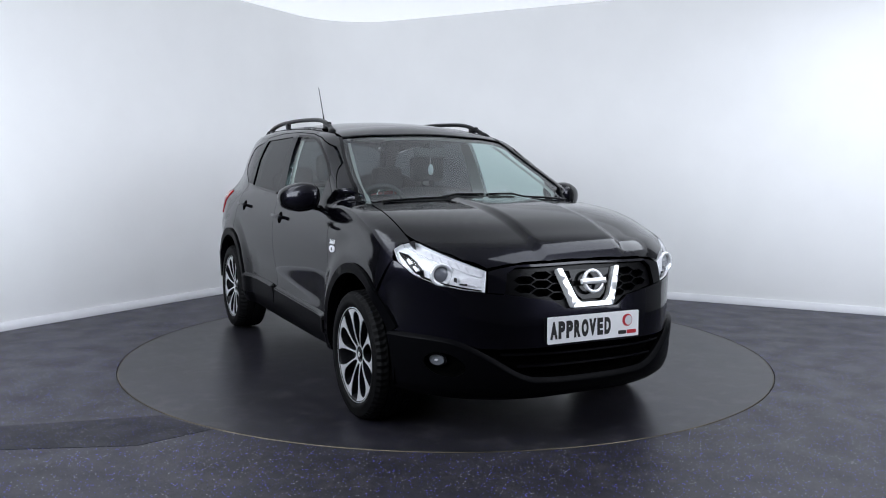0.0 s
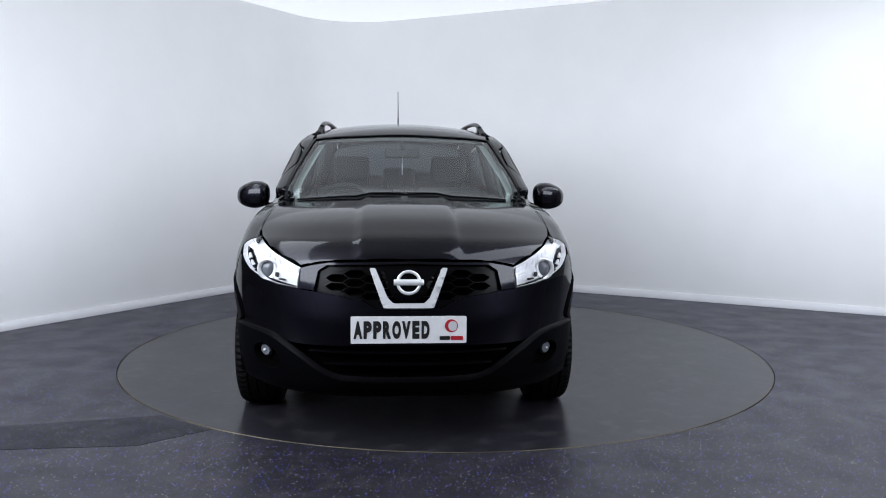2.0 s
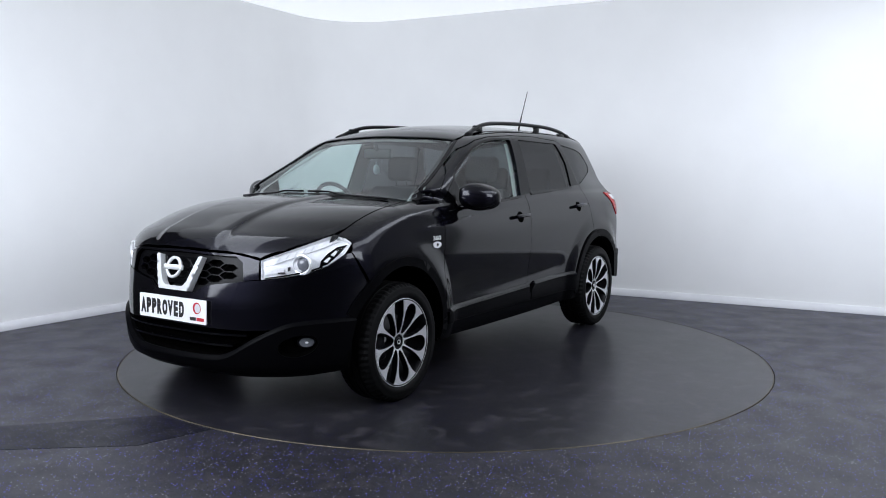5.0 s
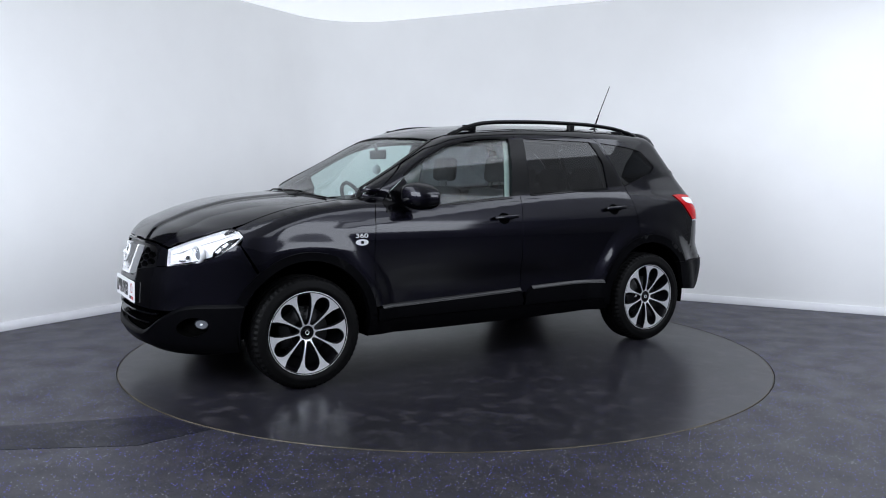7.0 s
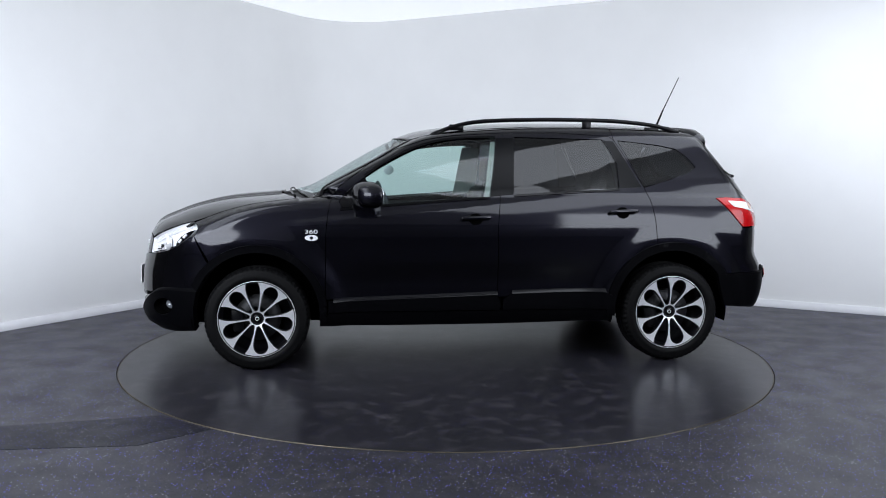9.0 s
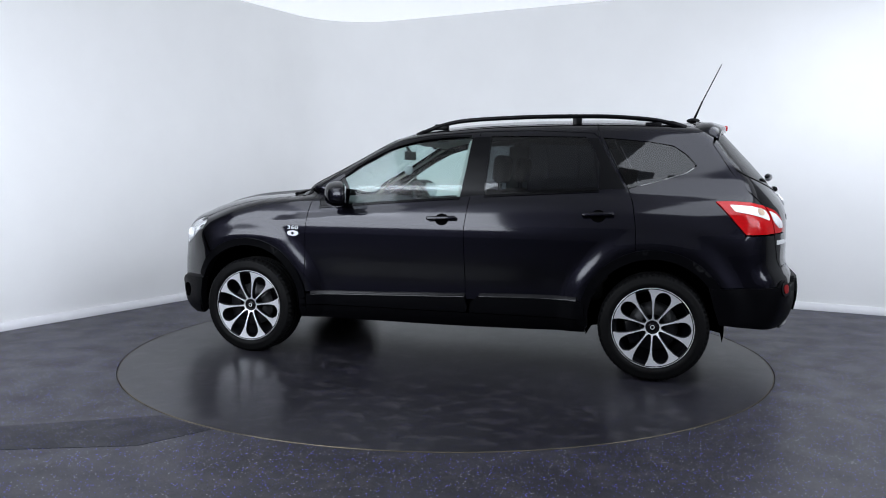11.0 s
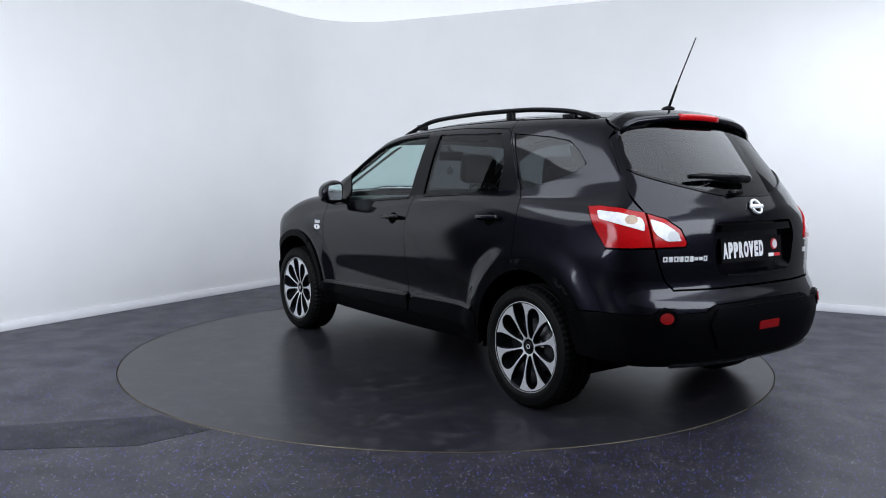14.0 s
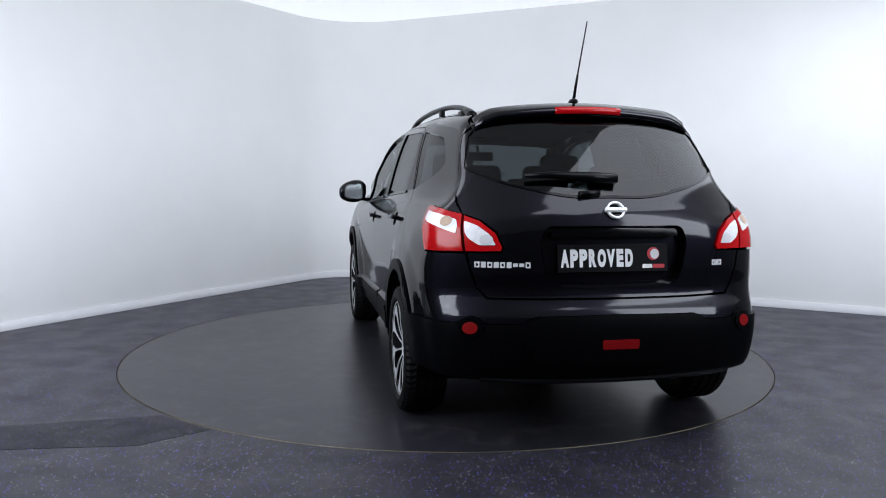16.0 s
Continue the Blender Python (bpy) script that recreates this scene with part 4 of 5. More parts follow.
for s in (1, -1):
    def m_(l):
        return np.asarray(l, float) if s > 0 else mirrored(l)
    outer = panel("tail_light", REAR, [m_(TAIL_OUT)], RED_LENS, car, "red and clear wraparound tail light", gap=0.02, lift=0.006, deep=0.03, inset=0.003)
    panel("clear_lens", REAR, [soften(m_([(0.672, 1.056), (0.76, 1.080), (0.862, 1.088), (0.850, 1.050), (0.80, 1.038), (0.752, 1.024), (0.662, 0.996), (0.662, 1.03)]), 0.01)], WHITE_LENS, outer, "clear indicator lens", gap=0.02, lift=0.009, deep=0.004, inset=0)
    bulb = [(s * (0.715 + 0.026 * math.cos(a)), 1.048 + 0.022 * math.sin(a)) for a in [i * math.pi / 8 for i in range(16)]]
    panel("bulb", REAR, [bulb], mat("amber_bulb", (0.5, 0.36, 0.26), 0.3, noise_scale=80, vary=0.2) if s > 0 else bpy.data.materials["amber_bulb"], outer, gap=0.02, lift=0.011, deep=0.003, inset=0)
    inner = panel("tail_light", REAR, [m_(TAIL_IN)], RED_LENS, gate, "red and clear tail light on the tailgate", gap=0.02, lift=0.006, deep=0.03, inset=0.003)
    panel("clear_lens", REAR, [soften(m_([(0.638, 1.052), (0.582, 1.034), (0.532, 1.000), (0.502, 0.950), (0.566, 0.948), (0.608, 0.975), (0.626, 1.0)]), 0.008)], WHITE_LENS, inner, "clear reversing lens", gap=0.02, lift=0.009, deep=0.004, inset=0)
    bulb = [(s * (0.540 + 0.026 * math.cos(a)), 0.972 + 0.024 * math.sin(a)) for a in [i * math.pi / 8 for i in range(16)]]
    panel("bulb", REAR, [bulb], LOGO_GREY, inner, gap=0.02, lift=0.011, deep=0.003, inset=0)
    c0 = (0.577, 0.582)
    bezel = [(s * (c0[0] + 0.046 * math.cos(a)), c0[1] + 0.043 * math.sin(a)) for a in [i * math.pi / 12 for i in range(24)]]
    disc = [(s * c0[0] + (u - s * c0[0]) * 0.60, c0[1] + (v - c0[1]) * 0.60) for u, v in bezel]
    bz = panel("reflector_bezel", REAR, [bezel], GLOSS, rear_clad, gap=0.02, lift=0.022, deep=0.02, inset=0)
    panel("reflector", REAR, [disc], RED_REFLEX, bz, "round red reflector", gap=0.02, lift=0.026, deep=0.006, inset=0)
p = on(REAR, [(0.0, 1.103)])
emblem(p[0] + normals(p)[0] * 0.004, normals(p)[0], 0.043, gate)

# spoiler over the rear window
bm = bmesh.new()
rows = []
for i in range(25):
    y = -0.555 + 1.11 * i / 24
    zt = 1.622 - 0.15 * y * y - 0.035 * max(0, (abs(y) - 0.44) / 0.11) ** 2
    xr = -1.805 + 0.22 * y * y
    prof = [(-1.60, zt + 0.006), (-1.70, zt + 0.002), (xr + 0.02, zt - 0.022), (xr, zt - 0.034), (xr + 0.004, zt - 0.062), (xr + 0.03, zt - 0.070), (-1.72, zt - 0.045), (-1.62, zt - 0.03)]
    rows.append([bm.verts.new((x, y, z)) for x, z in prof])
for a, b in zip(rows, rows[1:]):
    for k in range(8):
        bm.faces.new((a[k], a[(k + 1) % 8], b[(k + 1) % 8], b[k]))
bm.faces.new(rows[0])
bm.faces.new(rows[-1][::-1])
bmesh.ops.recalc_face_normals(bm, faces=bm.faces)
spoiler = part("spoiler", bm, PAINT, gate, "black roof spoiler with a red brake light")
bm = bmesh.new()
rows = []
for i in range(13):
    y = -0.168 + 0.336 * i / 12
    zt, xr = 1.622 - 0.15 * y * y, -1.805 + 0.22 * y * y
    rows.append([bm.verts.new(q) for q in ((xr + 0.01, y, zt - 0.022), (xr - 0.006, y, zt - 0.030), (xr - 0.004, y, zt - 0.055), (xr + 0.012, y, zt - 0.060))])
for a, b in zip(rows, rows[1:]):
    for k in range(3):
        bm.faces.new((a[k], a[k + 1], b[k + 1], b[k]))
bm.faces.new(rows[0])
bm.faces.new(rows[-1][::-1])
bmesh.ops.recalc_face_normals(bm, faces=bm.faces)
part("brake_light", bm, RED_LENS, spoiler, "red high-level brake light")


# -- sloping ledges on top of the plastic mouldings
def ledge(name, mp, line, rise, out, material, parent, n=6):
    line = spline(line, n)
    t = np.gradient(line, axis=0)
    t /= np.linalg.norm(t, axis=1, keepdims=True)
    up = np.stack([-t[:, 1], t[:, 0]], -1)
    up *= np.sign(up[:, 1:2] + 1e-9)
    a, b, c = mp.at(line + up * rise), mp.at(line), mp.at(line - up * 0.004)
    a, b, c = a + normals(a) * 0.001, b + normals(b) * out, c + normals(c) * out
    bm = bmesh.new()
    rows = [[bm.verts.new(q) for q in r] for r in zip(a, b, c)]
    for p_, q_ in zip(rows, rows[1:]):
        for k in range(2):
            bm.faces.new((p_[k], p_[k + 1], q_[k + 1], q_[k]))
    bmesh.ops.recalc_face_normals(bm, faces=bm.faces)
    ob = part(name, bm, material, parent)
    return ob


for s, mp in ((1, LEFT), (-1, RIGHT)):
    ledge("moulding_ledge", mp, [(0.90, 0.436), (0.40, 0.450), (-0.187, 0.468)], 0.020, 0.024, LEDGE, car)
    ledge("moulding_ledge", mp, [(-0.285, 0.474), (-0.60, 0.482), (-0.92, 0.484)], 0.020, 0.024, LEDGE, car)
half = [(0.0, 0.311), (0.15, 0.312), (0.26, 0.317), (0.31, 0.325), (0.371, 0.352), (0.488, 0.428), (0.600, 0.484), (0.680, 0.500), (0.757, 0.505), (0.93, 0.511)]
ledge("bumper_ledge", FRONT, [(-u, v) for u, v in half[:0:-1]] + half, 0.016, 0.0235, CLAD, clad)

# -- tubes
def tube(bm, pts, radii, n=10, flat=1.0):
    """A round bar along points; radii may change on the way; flat squeezes it in height."""
    pts = [Vector(q) for q in pts]
    rows = []
    for i, q in enumerate(pts):
        d = (pts[min(i + 1, len(pts) - 1)] - pts[max(i - 1, 0)]).normalized()
        a = d.orthogonal().normalized() if abs(d.z) > 0.95 else d.cross(Vector((0, 0, 1))).normalized()
        b = d.cross(a).normalized()
        r = radii[i] if isinstance(radii, (list, tuple)) else radii
        rows.append([bm.verts.new(q + a * r * math.cos(t) + b * r * flat * math.sin(t)) for t in [k * 2 * math.pi / n for k in range(n)]])
    for u, v in zip(rows, rows[1:]):
        for k in range(n):
            bm.faces.new((u[k], u[(k + 1) % n], v[(k + 1) % n], v[k]))
    bm.faces.new(rows[0][::-1])
    bm.faces.new(rows[-1])
    bmesh.ops.recalc_face_normals(bm, faces=bm.faces)
    return bm


for s in (1, -1):
    line = spline([(0.23, 0.575, 1.522), (0.10, 0.562, 1.578), (-0.10, 0.553, 1.622), (-0.5, 0.552, 1.641), (-0.85, 0.549, 1.643), (-1.10, 0.542, 1.637), (-1.36, 0.530, 1.612), (-1.54, 0.520, 1.565)], 6)
    rad = [0.026 if i < 3 or i > len(line) - 5 else 0.019 for i in range(len(line))]
    rail = part("roof_rail", tube(bmesh.new(), [(x, s * y, z) for x, y, z in line], rad, 12, 0.75), TRIM, car, "satin black roof rail")
    for x, y, w in ((-0.86, 0.549, 0.030), (-1.34, 0.532, 0.05), (0.06, 0.558, 0.05)):
        bm = bmesh.new()
        add_box(bm, (x - w, s * y - 0.014, 1.56), (x + w, s * y + 0.014, 1.636 if x > -1.2 and x < 0 else 1.60), 0.006)
        part("rail_foot", bm, TRIM, rail)
antenna = part("antenna", tube(bmesh.new(), [(-1.592, 0, 1.652), (-1.641, 0, 1.770)], [0.0085, 0.006], 10), TRIM, car, "thin whip antenna with a black foot")
part("antenna_whip", tube(bmesh.new(), [(-1.641, 0, 1.770), (-1.758, 0, 2.017)], [0.0042, 0.0034], 8), STEEL, antenna)
bm = bmesh.new()
bmesh.ops.create_uvsphere(bm, u_segments=16, v_segments=8, radius=1, matrix=Matrix.LocRotScale((-1.585, 0, 1.640), None, (0.045, 0.022, 0.018)))
part("antenna_foot", bm, TRIM, antenna)
# wipers
for y0, y1 in ((0.60, 0.02), (-0.02, -0.62)):
    q = on(TOP, [(1.165 - 0.16 * abs(y) ** 2 + 0.040, y) for y in np.linspace(y0, y1, 8)])
    part("wiper", tube(bmesh.new(), [tuple(v + np.array([0, 0, 0.007])) for v in q], 0.006, 8), TRIM, car, "black windscreen wiper")
q = on(REAR, [(0.42, 1.243), (0.30, 1.247), (0.10, 1.238), (-0.04, 1.232)])
nq = normals(q)
part("rear_wiper", tube(bmesh.new(), [tuple(v) for v in q + nq * 0.028], [0.010, 0.017, 0.024, 0.022], 8), TRIM, gate, "black rear wiper")
q = on(REAR, [(0.16, 1.17), (0.06, 1.178)])
part("wiper_hub", tube(bmesh.new(), [tuple(v) for v in q + normals(q) * 0.012], [0.016, 0.014], 10), TRIM, gate)

# -- door mirrors
for s in (1, -1):
    bm = bmesh.new()
    bmesh.ops.create_uvsphere(bm, u_segments=32, v_segments=20, radius=1)
    for v in bm.verts:
        x, y, z = v.co
        k = lambda c: math.copysign(abs(c) ** 0.72, c)
        x, y, z = k(x), k(y), k(z)
        x = x * (0.105 if x > 0 else 0.050)
        y2 = y * 0.108
        z2 = z * 0.086 * (1 - 0.25 * max(0, y)) - 0.008 * y
        v.co = (0.655 + x - 0.045 * y, s * (0.948 + y2), 1.124 + z2)
    shell = part("door_mirror", bm, PAINT, car, "glossy black door mirror")
    mirror_loop = soften([(-0.076, -0.056), (0.060, -0.054), (0.074, -0.02), (0.072, 0.030), (0.050, 0.052), (-0.070, 0.060)], 0.03)
    mm = basis((0.611, s * 0.948, 1.124), (-1, -0.40 * s, 0.0))
    part("mirror_glass", flat_solid([[(-s * u, v) for u, v in mirror_loop]], 0.03, lambda u, v, w: [mm @ Vector(t) for t in zip(u, v, w)], 0.006),
         mat("mirror_silver", (0.75, 0.8, 0.82), 0.05, 0.75) if s > 0 else bpy.data.materials["mirror_silver"], shell, "mirror glass", smooth=False)
    part("mirror_arm", tube(bmesh.new(), [(0.70, s * 0.79, 1.056), (0.69, s * 0.85, 1.062), (0.66, s * 0.90, 1.078)], [0.030, 0.026, 0.028], 12, 0.6), GLOSS, shell)


# ---- wheels ----
def wheel():
    """One wheel at the origin, its outer face towards +y."""
    hub = new("wheel")
    n = 120
    prof = [(0.232, -0.095), (0.250, -0.104), (0.300, -0.112), (0.318, -0.106), (0.331, -0.088), (0.334, -0.070), (0.335, -0.052), (0.328, -0.050), (0.328, -0.042), (0.335, -0.040),
            (0.335, -0.006), (0.328, -0.004), (0.328, 0.004), (0.335, 0.006), (0.335, 0.040), (0.328, 0.042), (0.328, 0.050), (0.335, 0.052), (0.334, 0.070), (0.331, 0.088),
            (0.318, 0.106), (0.311, 0.108), (0.300, 0.112), (0.285, 0.1115), (0.282, 0.1135), (0.262, 0.111), (0.252, 0.104), (0.246, 0.094), (0.236, 0.090)]
    bm = bmesh.new()
    rings = []
    for r, o in prof:
        lug = abs(o) > 0.052 and r > 0.317
        rings.append([bm.verts.new(((r - (0.006 if lug and i % 2 else 0)) * math.cos(i * 2 * math.pi / n), o, (r - (0.006 if lug and i % 2 else 0)) * math.sin(i * 2 * math.pi / n))) for i in range(n)])
    for p, q in zip(rings, rings[1:]):
        for i in range(n):
            bm.faces.new((p[i], q[i], q[(i + 1) % n], p[(i + 1) % n]))
    bmesh.ops.recalc_face_normals(bm, faces=bm.faces)
    tyre = part("tyre", bm, RUBBER, hub, "black road tyre")
    for f in tyre.data.polygons:
        f.use_smooth = (f.center.x ** 2 + f.center.z ** 2) ** 0.5 < 0.321
    rim = part("rim", lathe([(0.243, 0.090), (0.248, 0.097), (0.245, 0.101), (0.238, 0.099), (0.233, 0.090), (0.222, 0.06), (0.214, -0.02), (0.225, -0.09), (0.240, -0.095)], 72), ALLOY_DARK, hub, "two-tone ten-spoke alloy wheel rim")
    part("rim_lip", lathe([(0.2455, 0.0975), (0.248, 0.099), (0.2465, 0.1025), (0.2435, 0.1015)], 72), MACHINED, rim, "thin polished rim edge")
    part("rim_barrel", lathe([(0.2325, 0.088), (0.2215, 0.058), (0.2135, -0.02), (0.05, -0.03), (0.02, -0.03)], 60), ALLOY_DARK, rim)

    def polar(pts):
        return [(r * math.cos(radians(a)), r * math.sin(radians(a))) for r, a in pts]

    def pocket(kind, a0, grow=0.0):
        if kind == 0:      # straight-sided opening that runs out to the rim
            half = [(0.047, 0.0), (0.050, 9.5), (0.062, 14.0), (0.09, 15.8), (0.16, 15.0), (0.205, 12.8), (0.230, 10.4), (0.2375, 9.6), (0.2385, 5.0), (0.2385, 0.0)]
        else:              # petal with a rounded outer end
            half = [(0.050, 0.0), (0.052, 9.0), (0.064, 13.6), (0.09, 15.6), (0.14, 16.2), (0.175, 15.6), (0.200, 13.4), (0.218, 9.0), (0.227, 4.8), (0.230, 0.0)]
        half = [(r, a - math.degrees(grow / r) if 0 < i < len(half) - 1 else a) for i, (r, a) in enumerate(half)]
        loop = half + [(r, -a) for r, a in half[-2:0:-1]]
        return polar([(r, a0 + a) for r, a in loop])

    def dish(u, v, w):
        r = np.hypot(u, v)
        return [Vector((a, 0.084 + 0.010 * (rr / 0.23) ** 2 - 0.022 * math.exp(-(rr / 0.075) ** 2) + c, b)) for a, b, rr, c in zip(u, v, r, w)]

    circle = polar([(0.2435, i * 5) for i in range(72)])
    core = polar([(0.0425, i * 15) for i in range(24)])
    face = part("spoke_face", flat_solid([circle] + [core] + [pocket(k % 2, 18 + 36 * k) for k in range(10)], 0.02, lambda u, v, w: dish(u, v, w + 0.0), 0.004), MACHINED, rim, "polished spoke faces", smooth=False)
    part("spoke_back", flat_solid([circle] + [pocket(k % 2, 18 + 36 * k, 0.002) for k in range(10)], 0.025, lambda u, v, w: dish(u, v, w - 0.034), 0.0335), ALLOY_DARK, rim, "gloss black spoke sides", smooth=False)
    part("centre_cap", lathe([(0.027, 0.060), (0.027, 0.070), (0.024, 0.073), (0.001, 0.074)], 28), GLOSS, rim)
    part("cap_ring", lathe([(0.013, 0.072), (0.013, 0.0755), (0.0095, 0.0755), (0.0095, 0.072)], 24), CHROME, rim)
    for k in range(5):
        a = radians(36 + 72 * k)
        bm = lathe([(0.008, 0.04), (0.008, 0.062), (0.001, 0.063)], 8)
        bmesh.ops.translate(bm, verts=bm.verts, vec=(0.052 * math.cos(a), 0, 0.052 * math.sin(a)))
        part("wheel_bolt", bm, GLOSS, rim)
    part("brake_disc", lathe([(0.07, 0.02), (0.150, 0.02), (0.150, -0.005), (0.07, -0.005)], 48), STEEL, hub, "grey steel brake disc")
    bm = bmesh.new()
    add_box(bm, (0.085, -0.03, -0.075), (0.165, 0.045, 0.075), 0.012)
    part("brake_caliper", bm, ALLOY_DARK, hub)
    return hub


first = wheel()
first.parent = car
turns = {(1, 1): 0, (-1, 1): 10, (1, -1): 25, (-1, -1): 50}
for (sx, sy), a in turns.items():
    m = pose(sx * AX, sy * 0.780, WHEEL_Z - (0.016 if sx > 0 else 0.009), 0, a + 7, 0 if sy > 0 else 180)
    if (sx, sy) == (1, 1):
        first.matrix_basis = m
    else:
        copy_thing(first, m)


# ---- writing, plates and badges ----
def lettering(text, m, height, width, thick, material, parent, name="lettering", bold=0.05):
    """Raised letters fitted into width x height, centred on the place m, facing along its third axis."""
    c = bpy.data.curves.new(name, "FONT")
    c.body, c.align_x, c.align_y, c.extrude, c.offset, c.space_character = text, "LEFT", "BOTTOM_BASELINE", 0.001, bold, 1 + bold
    tmp = bpy.data.objects.new(name, c)
    scene.collection.objects.link(tmp)
    me = bpy.data.meshes.new_from_object(tmp.evaluated_get(bpy.context.evaluated_depsgraph_get()))
    bpy.data.objects.remove(tmp)
    co = np.array([v.co for v in me.vertices])
    lo, hi = co.min(0), co.max(0)
    for v in me.vertices:
        q = [(v.co[i] - (lo[i] + hi[i]) / 2) / (hi[i] - lo[i]) for i in range(3)]
        v.co = m @ Vector((q[0] * width, q[1] * height, (q[2] + 0.5) * thick))
    me.materials.clear()
    me.materials.append(material)
    ob = new(name, me)
    ob.parent = parent
    return ob


def plate_bar(m, x0, x1, y0, y1, z, thick, material, parent, name, r=0.003):
    bm = flat_solid([soften([(x0, y0), (x1, y0), (x1, y1), (x0, y1)], r)], 0.05, lambda u, v, w: [m @ Vector((a, b, z + c)) for a, b, c in zip(u, v, w)], thick)
    return part(name, bm, material, parent, smooth=False)




def show_plate(m, base, ink, name_parent, label):
    pl = plate_bar(m, -0.266, 0.266, -0.0625, 0.0625, 0.0, 0.006, base, name_parent, "number_plate", 0.006)
    pl["label"] = label
    for i, ch in enumerate("APPROVED"):
        wide = {"A": 0.0405, "V": 0.0405, "E": 0.033, "O": 0.0395}.get(ch, 0.037)
        lettering(ch, m @ Matrix.Translation((-0.078 + (i - 3.5) * 0.0442, 0.0, 0.006)), 0.082, wide, 0.0015, ink, pl, "letter", 0.065)
    dot = [(0.196 + 0.030 * math.cos(a), 0.018 + 0.030 * math.sin(a)) for a in [i * math.pi / 12 for i in range(24)]]
    put = lambda u, v, w: [m @ Vector((a, b, 0.0062 + c)) for a, b, c in zip(u, v, w)]
    logo = part("round_logo", flat_solid([dot], 0.02, put, 0.001), LOGO_RED, pl, smooth=False)
    moon = [(0.202 + 0.021 * math.cos(a), 0.017 + 0.023 * math.sin(a)) for a in [i * math.pi / 12 for i in range(24)]]
    part("logo_highlight", flat_solid([moon], 0.02, lambda u, v, w: [m @ Vector((a, b, 0.0074 + c)) for a, b, c in zip(u, v, w)], 0.0008), LOGO_GREY, logo, smooth=False)
    plate_bar(m, 0.142, 0.190, -0.048, -0.030, 0.0062, 0.001, ink, pl, "dark_bar", 0.004)
    plate_bar(m, 0.194, 0.250, -0.048, -0.030, 0.0062, 0.001, LOGO_RED, pl, "red_bar", 0.004)
    return pl


fp = basis((2.228, 0.0, 0.552), (1, 0, 0.02))
show_plate(fp, WHITE_PLATE, INK, car, "white dealer plate reading APPROVED in black")
rp = basis((-2.150, 0.0, 0.888), (-1, 0, 0.12))
show_plate(rp, BLACK_PLATE, WHITE_PLATE, gate, "black dealer plate reading APPROVED in white")

# model name and engine badge as plain chrome blocks of the letters' size
for u0, u1, z0, n, pname in ((0.585, 0.365, 0.862, 9, "name_block"), (-0.458, -0.512, 0.860, 3, "badge_block")):
    for i in range(n):
        a, b = u0 + (u1 - u0) * (i + 0.1) / n, u0 + (u1 - u0) * (i + 0.88) / n
        hgt = 0.013 if not (n == 9 and i in (6, 7)) else 0.008
        outer = [(a, z0 - hgt), (a, z0 + hgt), (b, z0 + hgt), (b, z0 - hgt)]
        mid, k = ((a + b) / 2, z0), 0.45
        holes = [[(mid[0] + (u - mid[0]) * k, mid[1] + (v - mid[1]) * k) for u, v in outer]] if hgt > 0.01 and i % 2 == 0 else []
        panel(pname, REAR, [outer] + holes, CHROME, gate, gap=0.03, lift=0.003, deep=0.003, inset=0)
for s, mp in ((1, LEFT), (-1, RIGHT)):
    q = on(mp, [(1.034, 0.890)])
    lettering("360", basis(q[0] + normals(q)[0] * 0.001, normals(q)[0]), 0.026, 0.082, 0.003, CHROME, car, "edition_badge", 0.012)
    oval = [(1.034 + 0.042 * math.cos(a), 0.850 + 0.019 * math.sin(a)) for a in [i * math.pi / 12 for i in range(24)]]
    rep = panel("side_repeater", mp, [oval], WHITE_LENS, car, "small oval clear side indicator", gap=0.02, lift=0.006, deep=0.008, inset=0)
    panel("repeater_bulb", mp, [[(1.034 + 0.012 * math.cos(a), 0.850 + 0.010 * math.sin(a)) for a in [i * math.pi / 6 for i in range(12)]]], ALLOY_DARK, rep, gap=0.02, lift=0.007, deep=0.002, inset=0)

# ---- cabin ----
floor_pan = bmesh.new()
add_box(floor_pan, (-0.95, -0.74, 0.26), (0.95, 0.74, 0.42), 0.02)
add_box(floor_pan, (-1.98, -0.50, 0.33), (-0.95, 0.50, 0.46), 0.02)
part("floor_pan", floor_pan, DARK, car)
under = bmesh.new()
add_box(under, (0.90, -0.48, 0.24), (2.0, 0.48, 0.75), 0.03)
part("engine_tray", under, DARK, car)
axle = bmesh.new()
add_box(axle, (-1.95, -0.48, 0.30), (-0.9, 0.48, 0.55), 0.03)
part("rear_axle_cover", axle, DARK, car)
for sx in (AX, -AX):
    part("axle", tube(bmesh.new(), [(sx, -0.72, WHEEL_Z), (sx, 0.72, WHEEL_Z)], 0.035, 10), DARK, car)

dash = bmesh.new()
rows = []
for y in np.linspace(-0.68, 0.68, 15):
    hump = 0.035 * math.exp(-((y + 0.37) / 0.2) ** 2)
    prof = [(1.02, 1.085), (0.80, 1.075), (0.64, 1.04 + hump), (0.57, 1.0 + hump), (0.56, 0.86), (0.62, 0.62), (1.0, 0.60)]
    rows.append([dash.verts.new((x - 0.12 * y * y, y, z)) for x, z in prof])
for a, b in zip(rows, rows[1:]):
    for k in range(6):
        dash.faces.new((a[k], b[k], b[k + 1], a[k + 1]))
dash.faces.new(rows[0])
dash.faces.new(rows[-1][::-1])
bmesh.ops.recalc_face_normals(dash, faces=dash.faces)
part("dashboard", dash, CABIN, car, "dark grey dashboard")


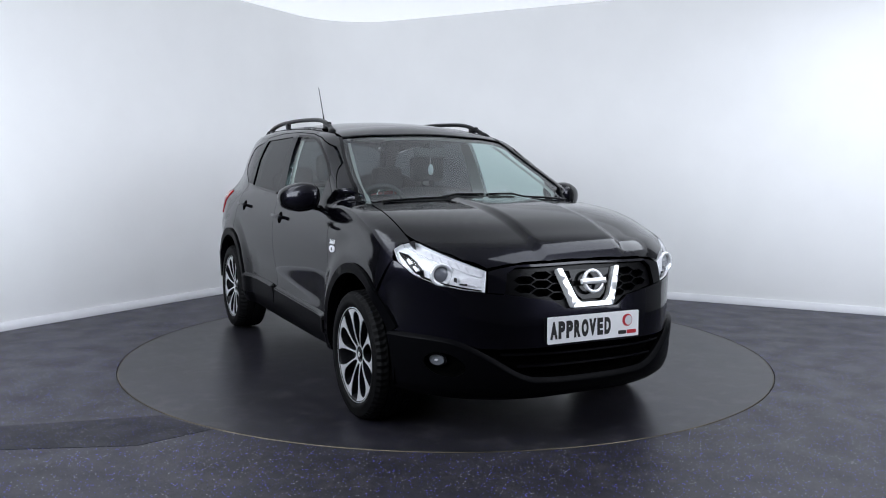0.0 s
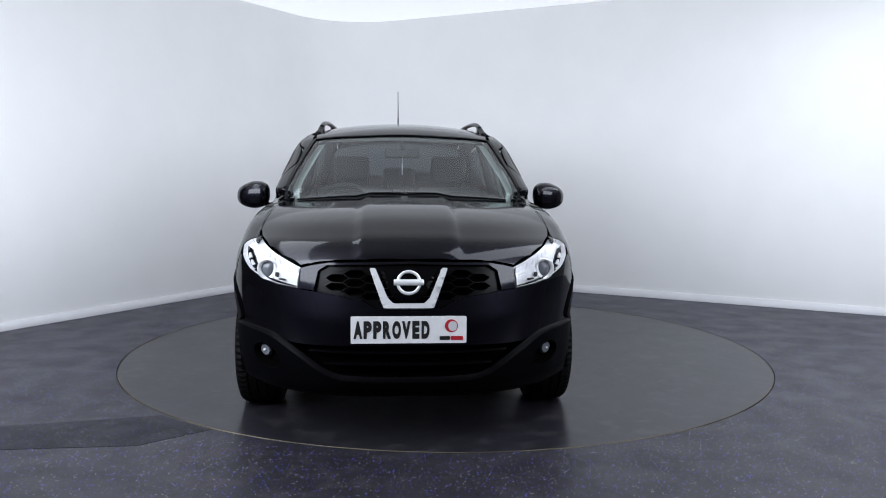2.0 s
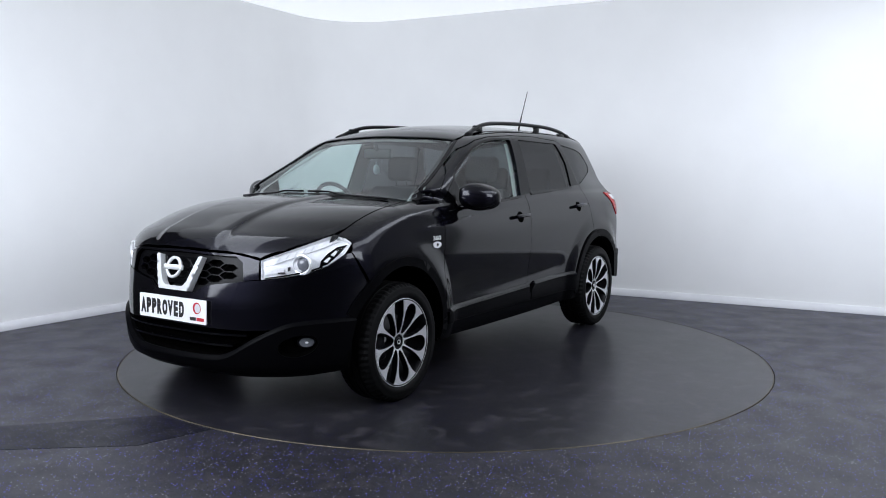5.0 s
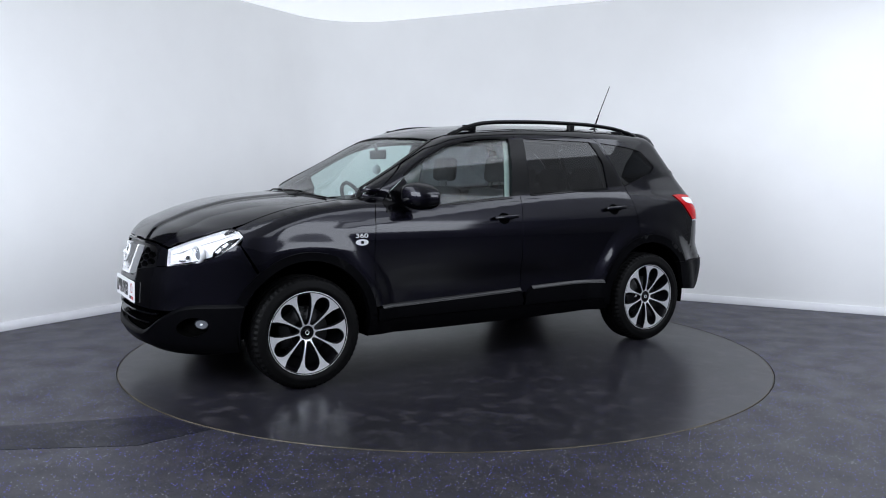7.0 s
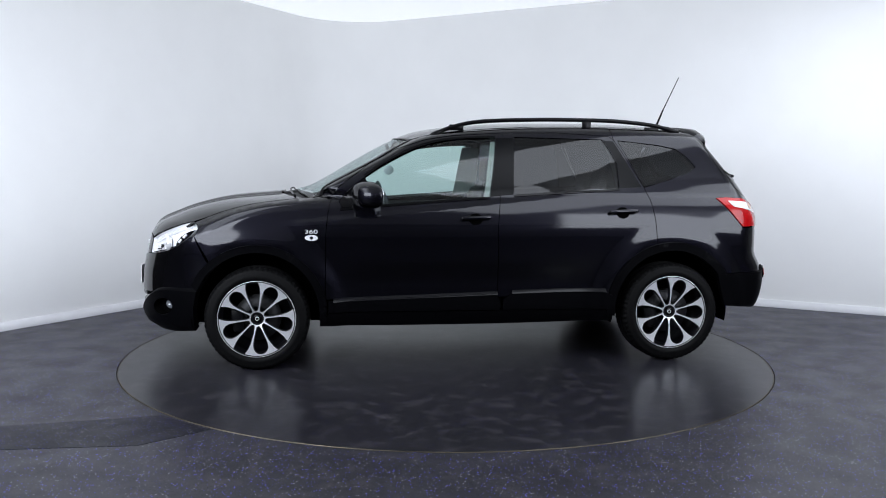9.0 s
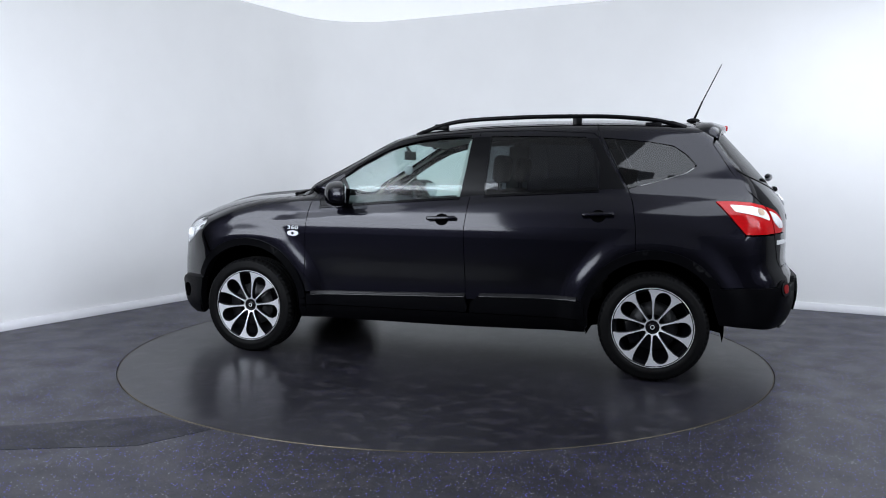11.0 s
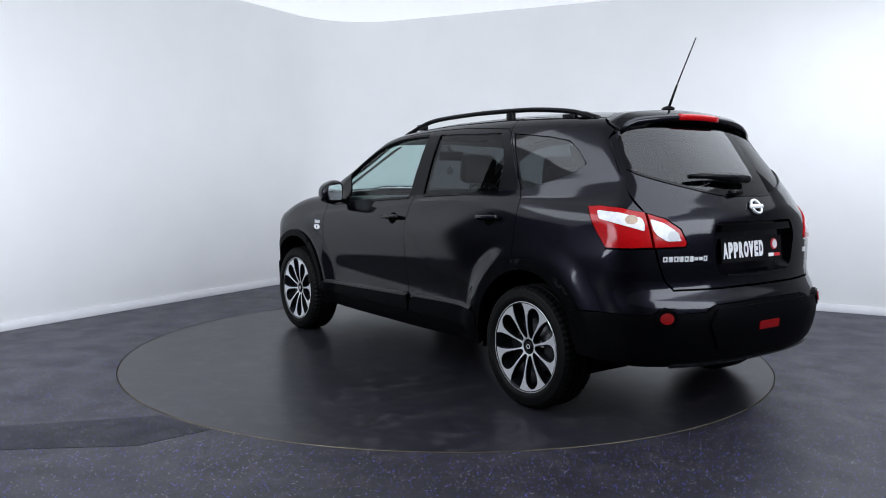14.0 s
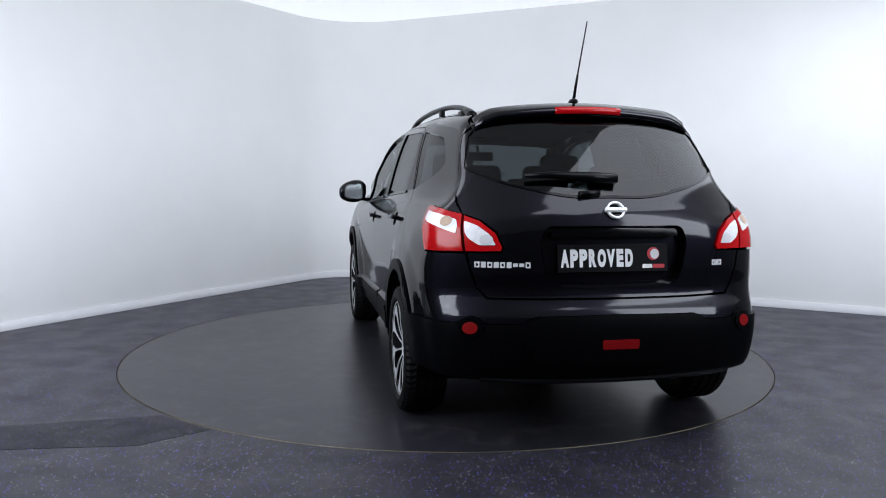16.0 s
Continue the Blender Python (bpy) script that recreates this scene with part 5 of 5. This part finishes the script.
def seat(x, y, w, back_z, head=True, z0=0.42, lean=0.20):
    """Cushion, leaning back and headrest on two posts."""
    bm = bmesh.new()
    add_box(bm, (x - 0.05, y - w / 2, z0), (x + 0.46, y + w / 2, z0 + 0.19), 0.05, 3)
    st = part("car_seat", bm, SEAT, car, "dark cloth car seat with a headrest")
    bm = bmesh.new()
    add_box(bm, (-0.07, -w / 2, 0.0), (0.07, w / 2, back_z - z0 - 0.12), 0.05, 3)
    bmesh.ops.transform(bm, matrix=Matrix.Translation((x, y, z0 + 0.12)) @ Matrix.Rotation(-lean, 4, "Y"), verts=bm.verts)
    part("backrest", bm, SEAT, st)
    if head:
        hx = x - math.sin(lean) * (back_z - z0)
        bm = bmesh.new()
        add_box(bm, (-0.045, -0.135, 0.05), (0.045, 0.135, 0.24), 0.04, 3)
        bmesh.ops.transform(bm, matrix=Matrix.Translation((hx, y, back_z - 0.015)) @ Matrix.Rotation(-lean * 0.6, 4, "Y"), verts=bm.verts)
        hr = part("headrest", bm, SEAT, st)
        for dy in (-0.05, 0.05):
            part("headrest_post", tube(bmesh.new(), [(hx + 0.01, y + dy, back_z - 0.06), (hx, y + dy, back_z + 0.08)], 0.007, 8), STEEL, hr)
    return st


for y in (0.37, -0.37):
    seat(-0.16, y, 0.50, 1.17)
for y in (0.40, 0.0, -0.40):
    seat(-1.00, y, 0.39, 1.09, True, 0.44)
for y in (0.28, -0.28):
    seat(-1.66, y, 0.42, 1.02, True, 0.46)

wheel_m = basis((0.48, -0.37, 1.02), (-1, 0, 0.45))
bm = bmesh.new()
ring = [wheel_m @ Vector((0.185 * math.cos(a), 0.185 * math.sin(a), 0)) for a in [i * 2 * math.pi / 36 for i in range(37)]]
tube(bm, ring, 0.015, 8)
sw = part("steering_wheel", bm, CABIN, car, "dark three-spoke steering wheel")
bm = bmesh.new()
for a in (0, math.pi, -math.pi / 2):
    tube(bm, [wheel_m @ Vector((0.03 * math.cos(a), 0.03 * math.sin(a), -0.02)), wheel_m @ Vector((0.18 * math.cos(a), 0.18 * math.sin(a), 0))], 0.016, 8)
bmesh.ops.create_uvsphere(bm, u_segments=16, v_segments=10, radius=1, matrix=wheel_m @ Matrix.LocRotScale((0, 0, -0.02), None, (0.07, 0.06, 0.035)))
part("wheel_hub", bm, CABIN, sw)
bm = bmesh.new()
add_box(bm, (0.465, -0.115, 1.365), (0.49, 0.115, 1.432), 0.012, 3)
rvm = part("rear_view_mirror", bm, CABIN, car, "dark rear view mirror")
part("mirror_stalk", tube(bmesh.new(), [(0.48, 0, 1.42), (0.51, 0, 1.475)], 0.012, 8), CABIN, rvm)
bm = bmesh.new()
add_box(bm, (0.22, -0.16, 1.505), (0.40, 0.16, 1.535), 0.012, 2)
part("overhead_console", bm, CABIN, car, "grey overhead console")
disc = lathe([(0.001, 0.003), (0.034, 0.003), (0.036, 0.0), (0.034, -0.003), (0.001, -0.003)], 28)
bmesh.ops.translate(disc, verts=disc.verts, vec=(0.49, 0.0, 1.29))
fr = part("air_freshener", disc, LOGO_GREY, car, "round pale air freshener hanging on a string")
part("string", tube(bmesh.new(), [(0.49, 0.0, 1.325), (0.485, 0.0, 1.37)], 0.0015, 6), LOGO_GREY, fr)
# inner pillar and door trims
for s, mp in ((1, LEFT), (-1, RIGHT)):
    panel("door_card", mp, [[(0.90, 0.45), (0.86, 1.03), (-0.2, 1.09), (-1.15, 1.16), (-1.85, 1.05), (-1.8, 0.75), (-1.1, 0.75), (-0.95, 0.45)]], CABIN, car, "dark door trim", gap=0.10, lift=-0.075, deep=0.0)
    strip("pillar_lining", TOP, [(x, s * (y - 0.035)) for x, y in SCREEN_SIDE], 0.05, CABIN_LIGHT, car, lift=-0.045, deep=0.0, label="pale windscreen pillar lining")
    panel("pillar_lining", mp, [[(-0.160, 1.50), (-0.31, 1.50), (-0.29, 1.12), (-0.098, 1.10)]], CABIN_LIGHT, car, gap=0.05, lift=-0.04, deep=0.0)
    panel("pillar_lining", mp, [[(-0.96, 1.49), (-1.03, 1.48), (-1.19, 1.18), (-1.03, 1.165)]], CABIN_LIGHT, car, gap=0.05, lift=-0.04, deep=0.0)


TURN = ((0.0, -62.40), (0.5, -66.96), (1.0, -73.29), (1.5, -79.34), (2.0, -85.83), (2.5, -91.88), (3.0, -98.40), (3.5, -104.49), (4.0, -110.98),
        (5.25, -126.2), (6.5, -141.45), (7.0, -147.97), (7.5, -153.95), (8.0, -160.25), (8.5, -166.39), (9.0, -172.60), (10.25, -187.6), (11.5, -202.60),
        (12.0, -209.06), (12.5, -214.97), (13.0, -221.33), (13.5, -227.33), (14.0, -233.65), (14.5, -239.70), (15.0, -246.12), (15.5, -252.13), (16.0, -258.57))


def motions():
    """The turntable turns and carries the car with it."""
    for ob in car.children:
        ob.location = ob.location + Vector((OX, OY, 0))
    walk(car, [(t, pose(0, 0, 0.002, 0, 0, a)) for t, a in TURN])
    walk(turntable, [(t, pose(0, 0, 0, 0, 0, a)) for t, a in TURN])


motions()
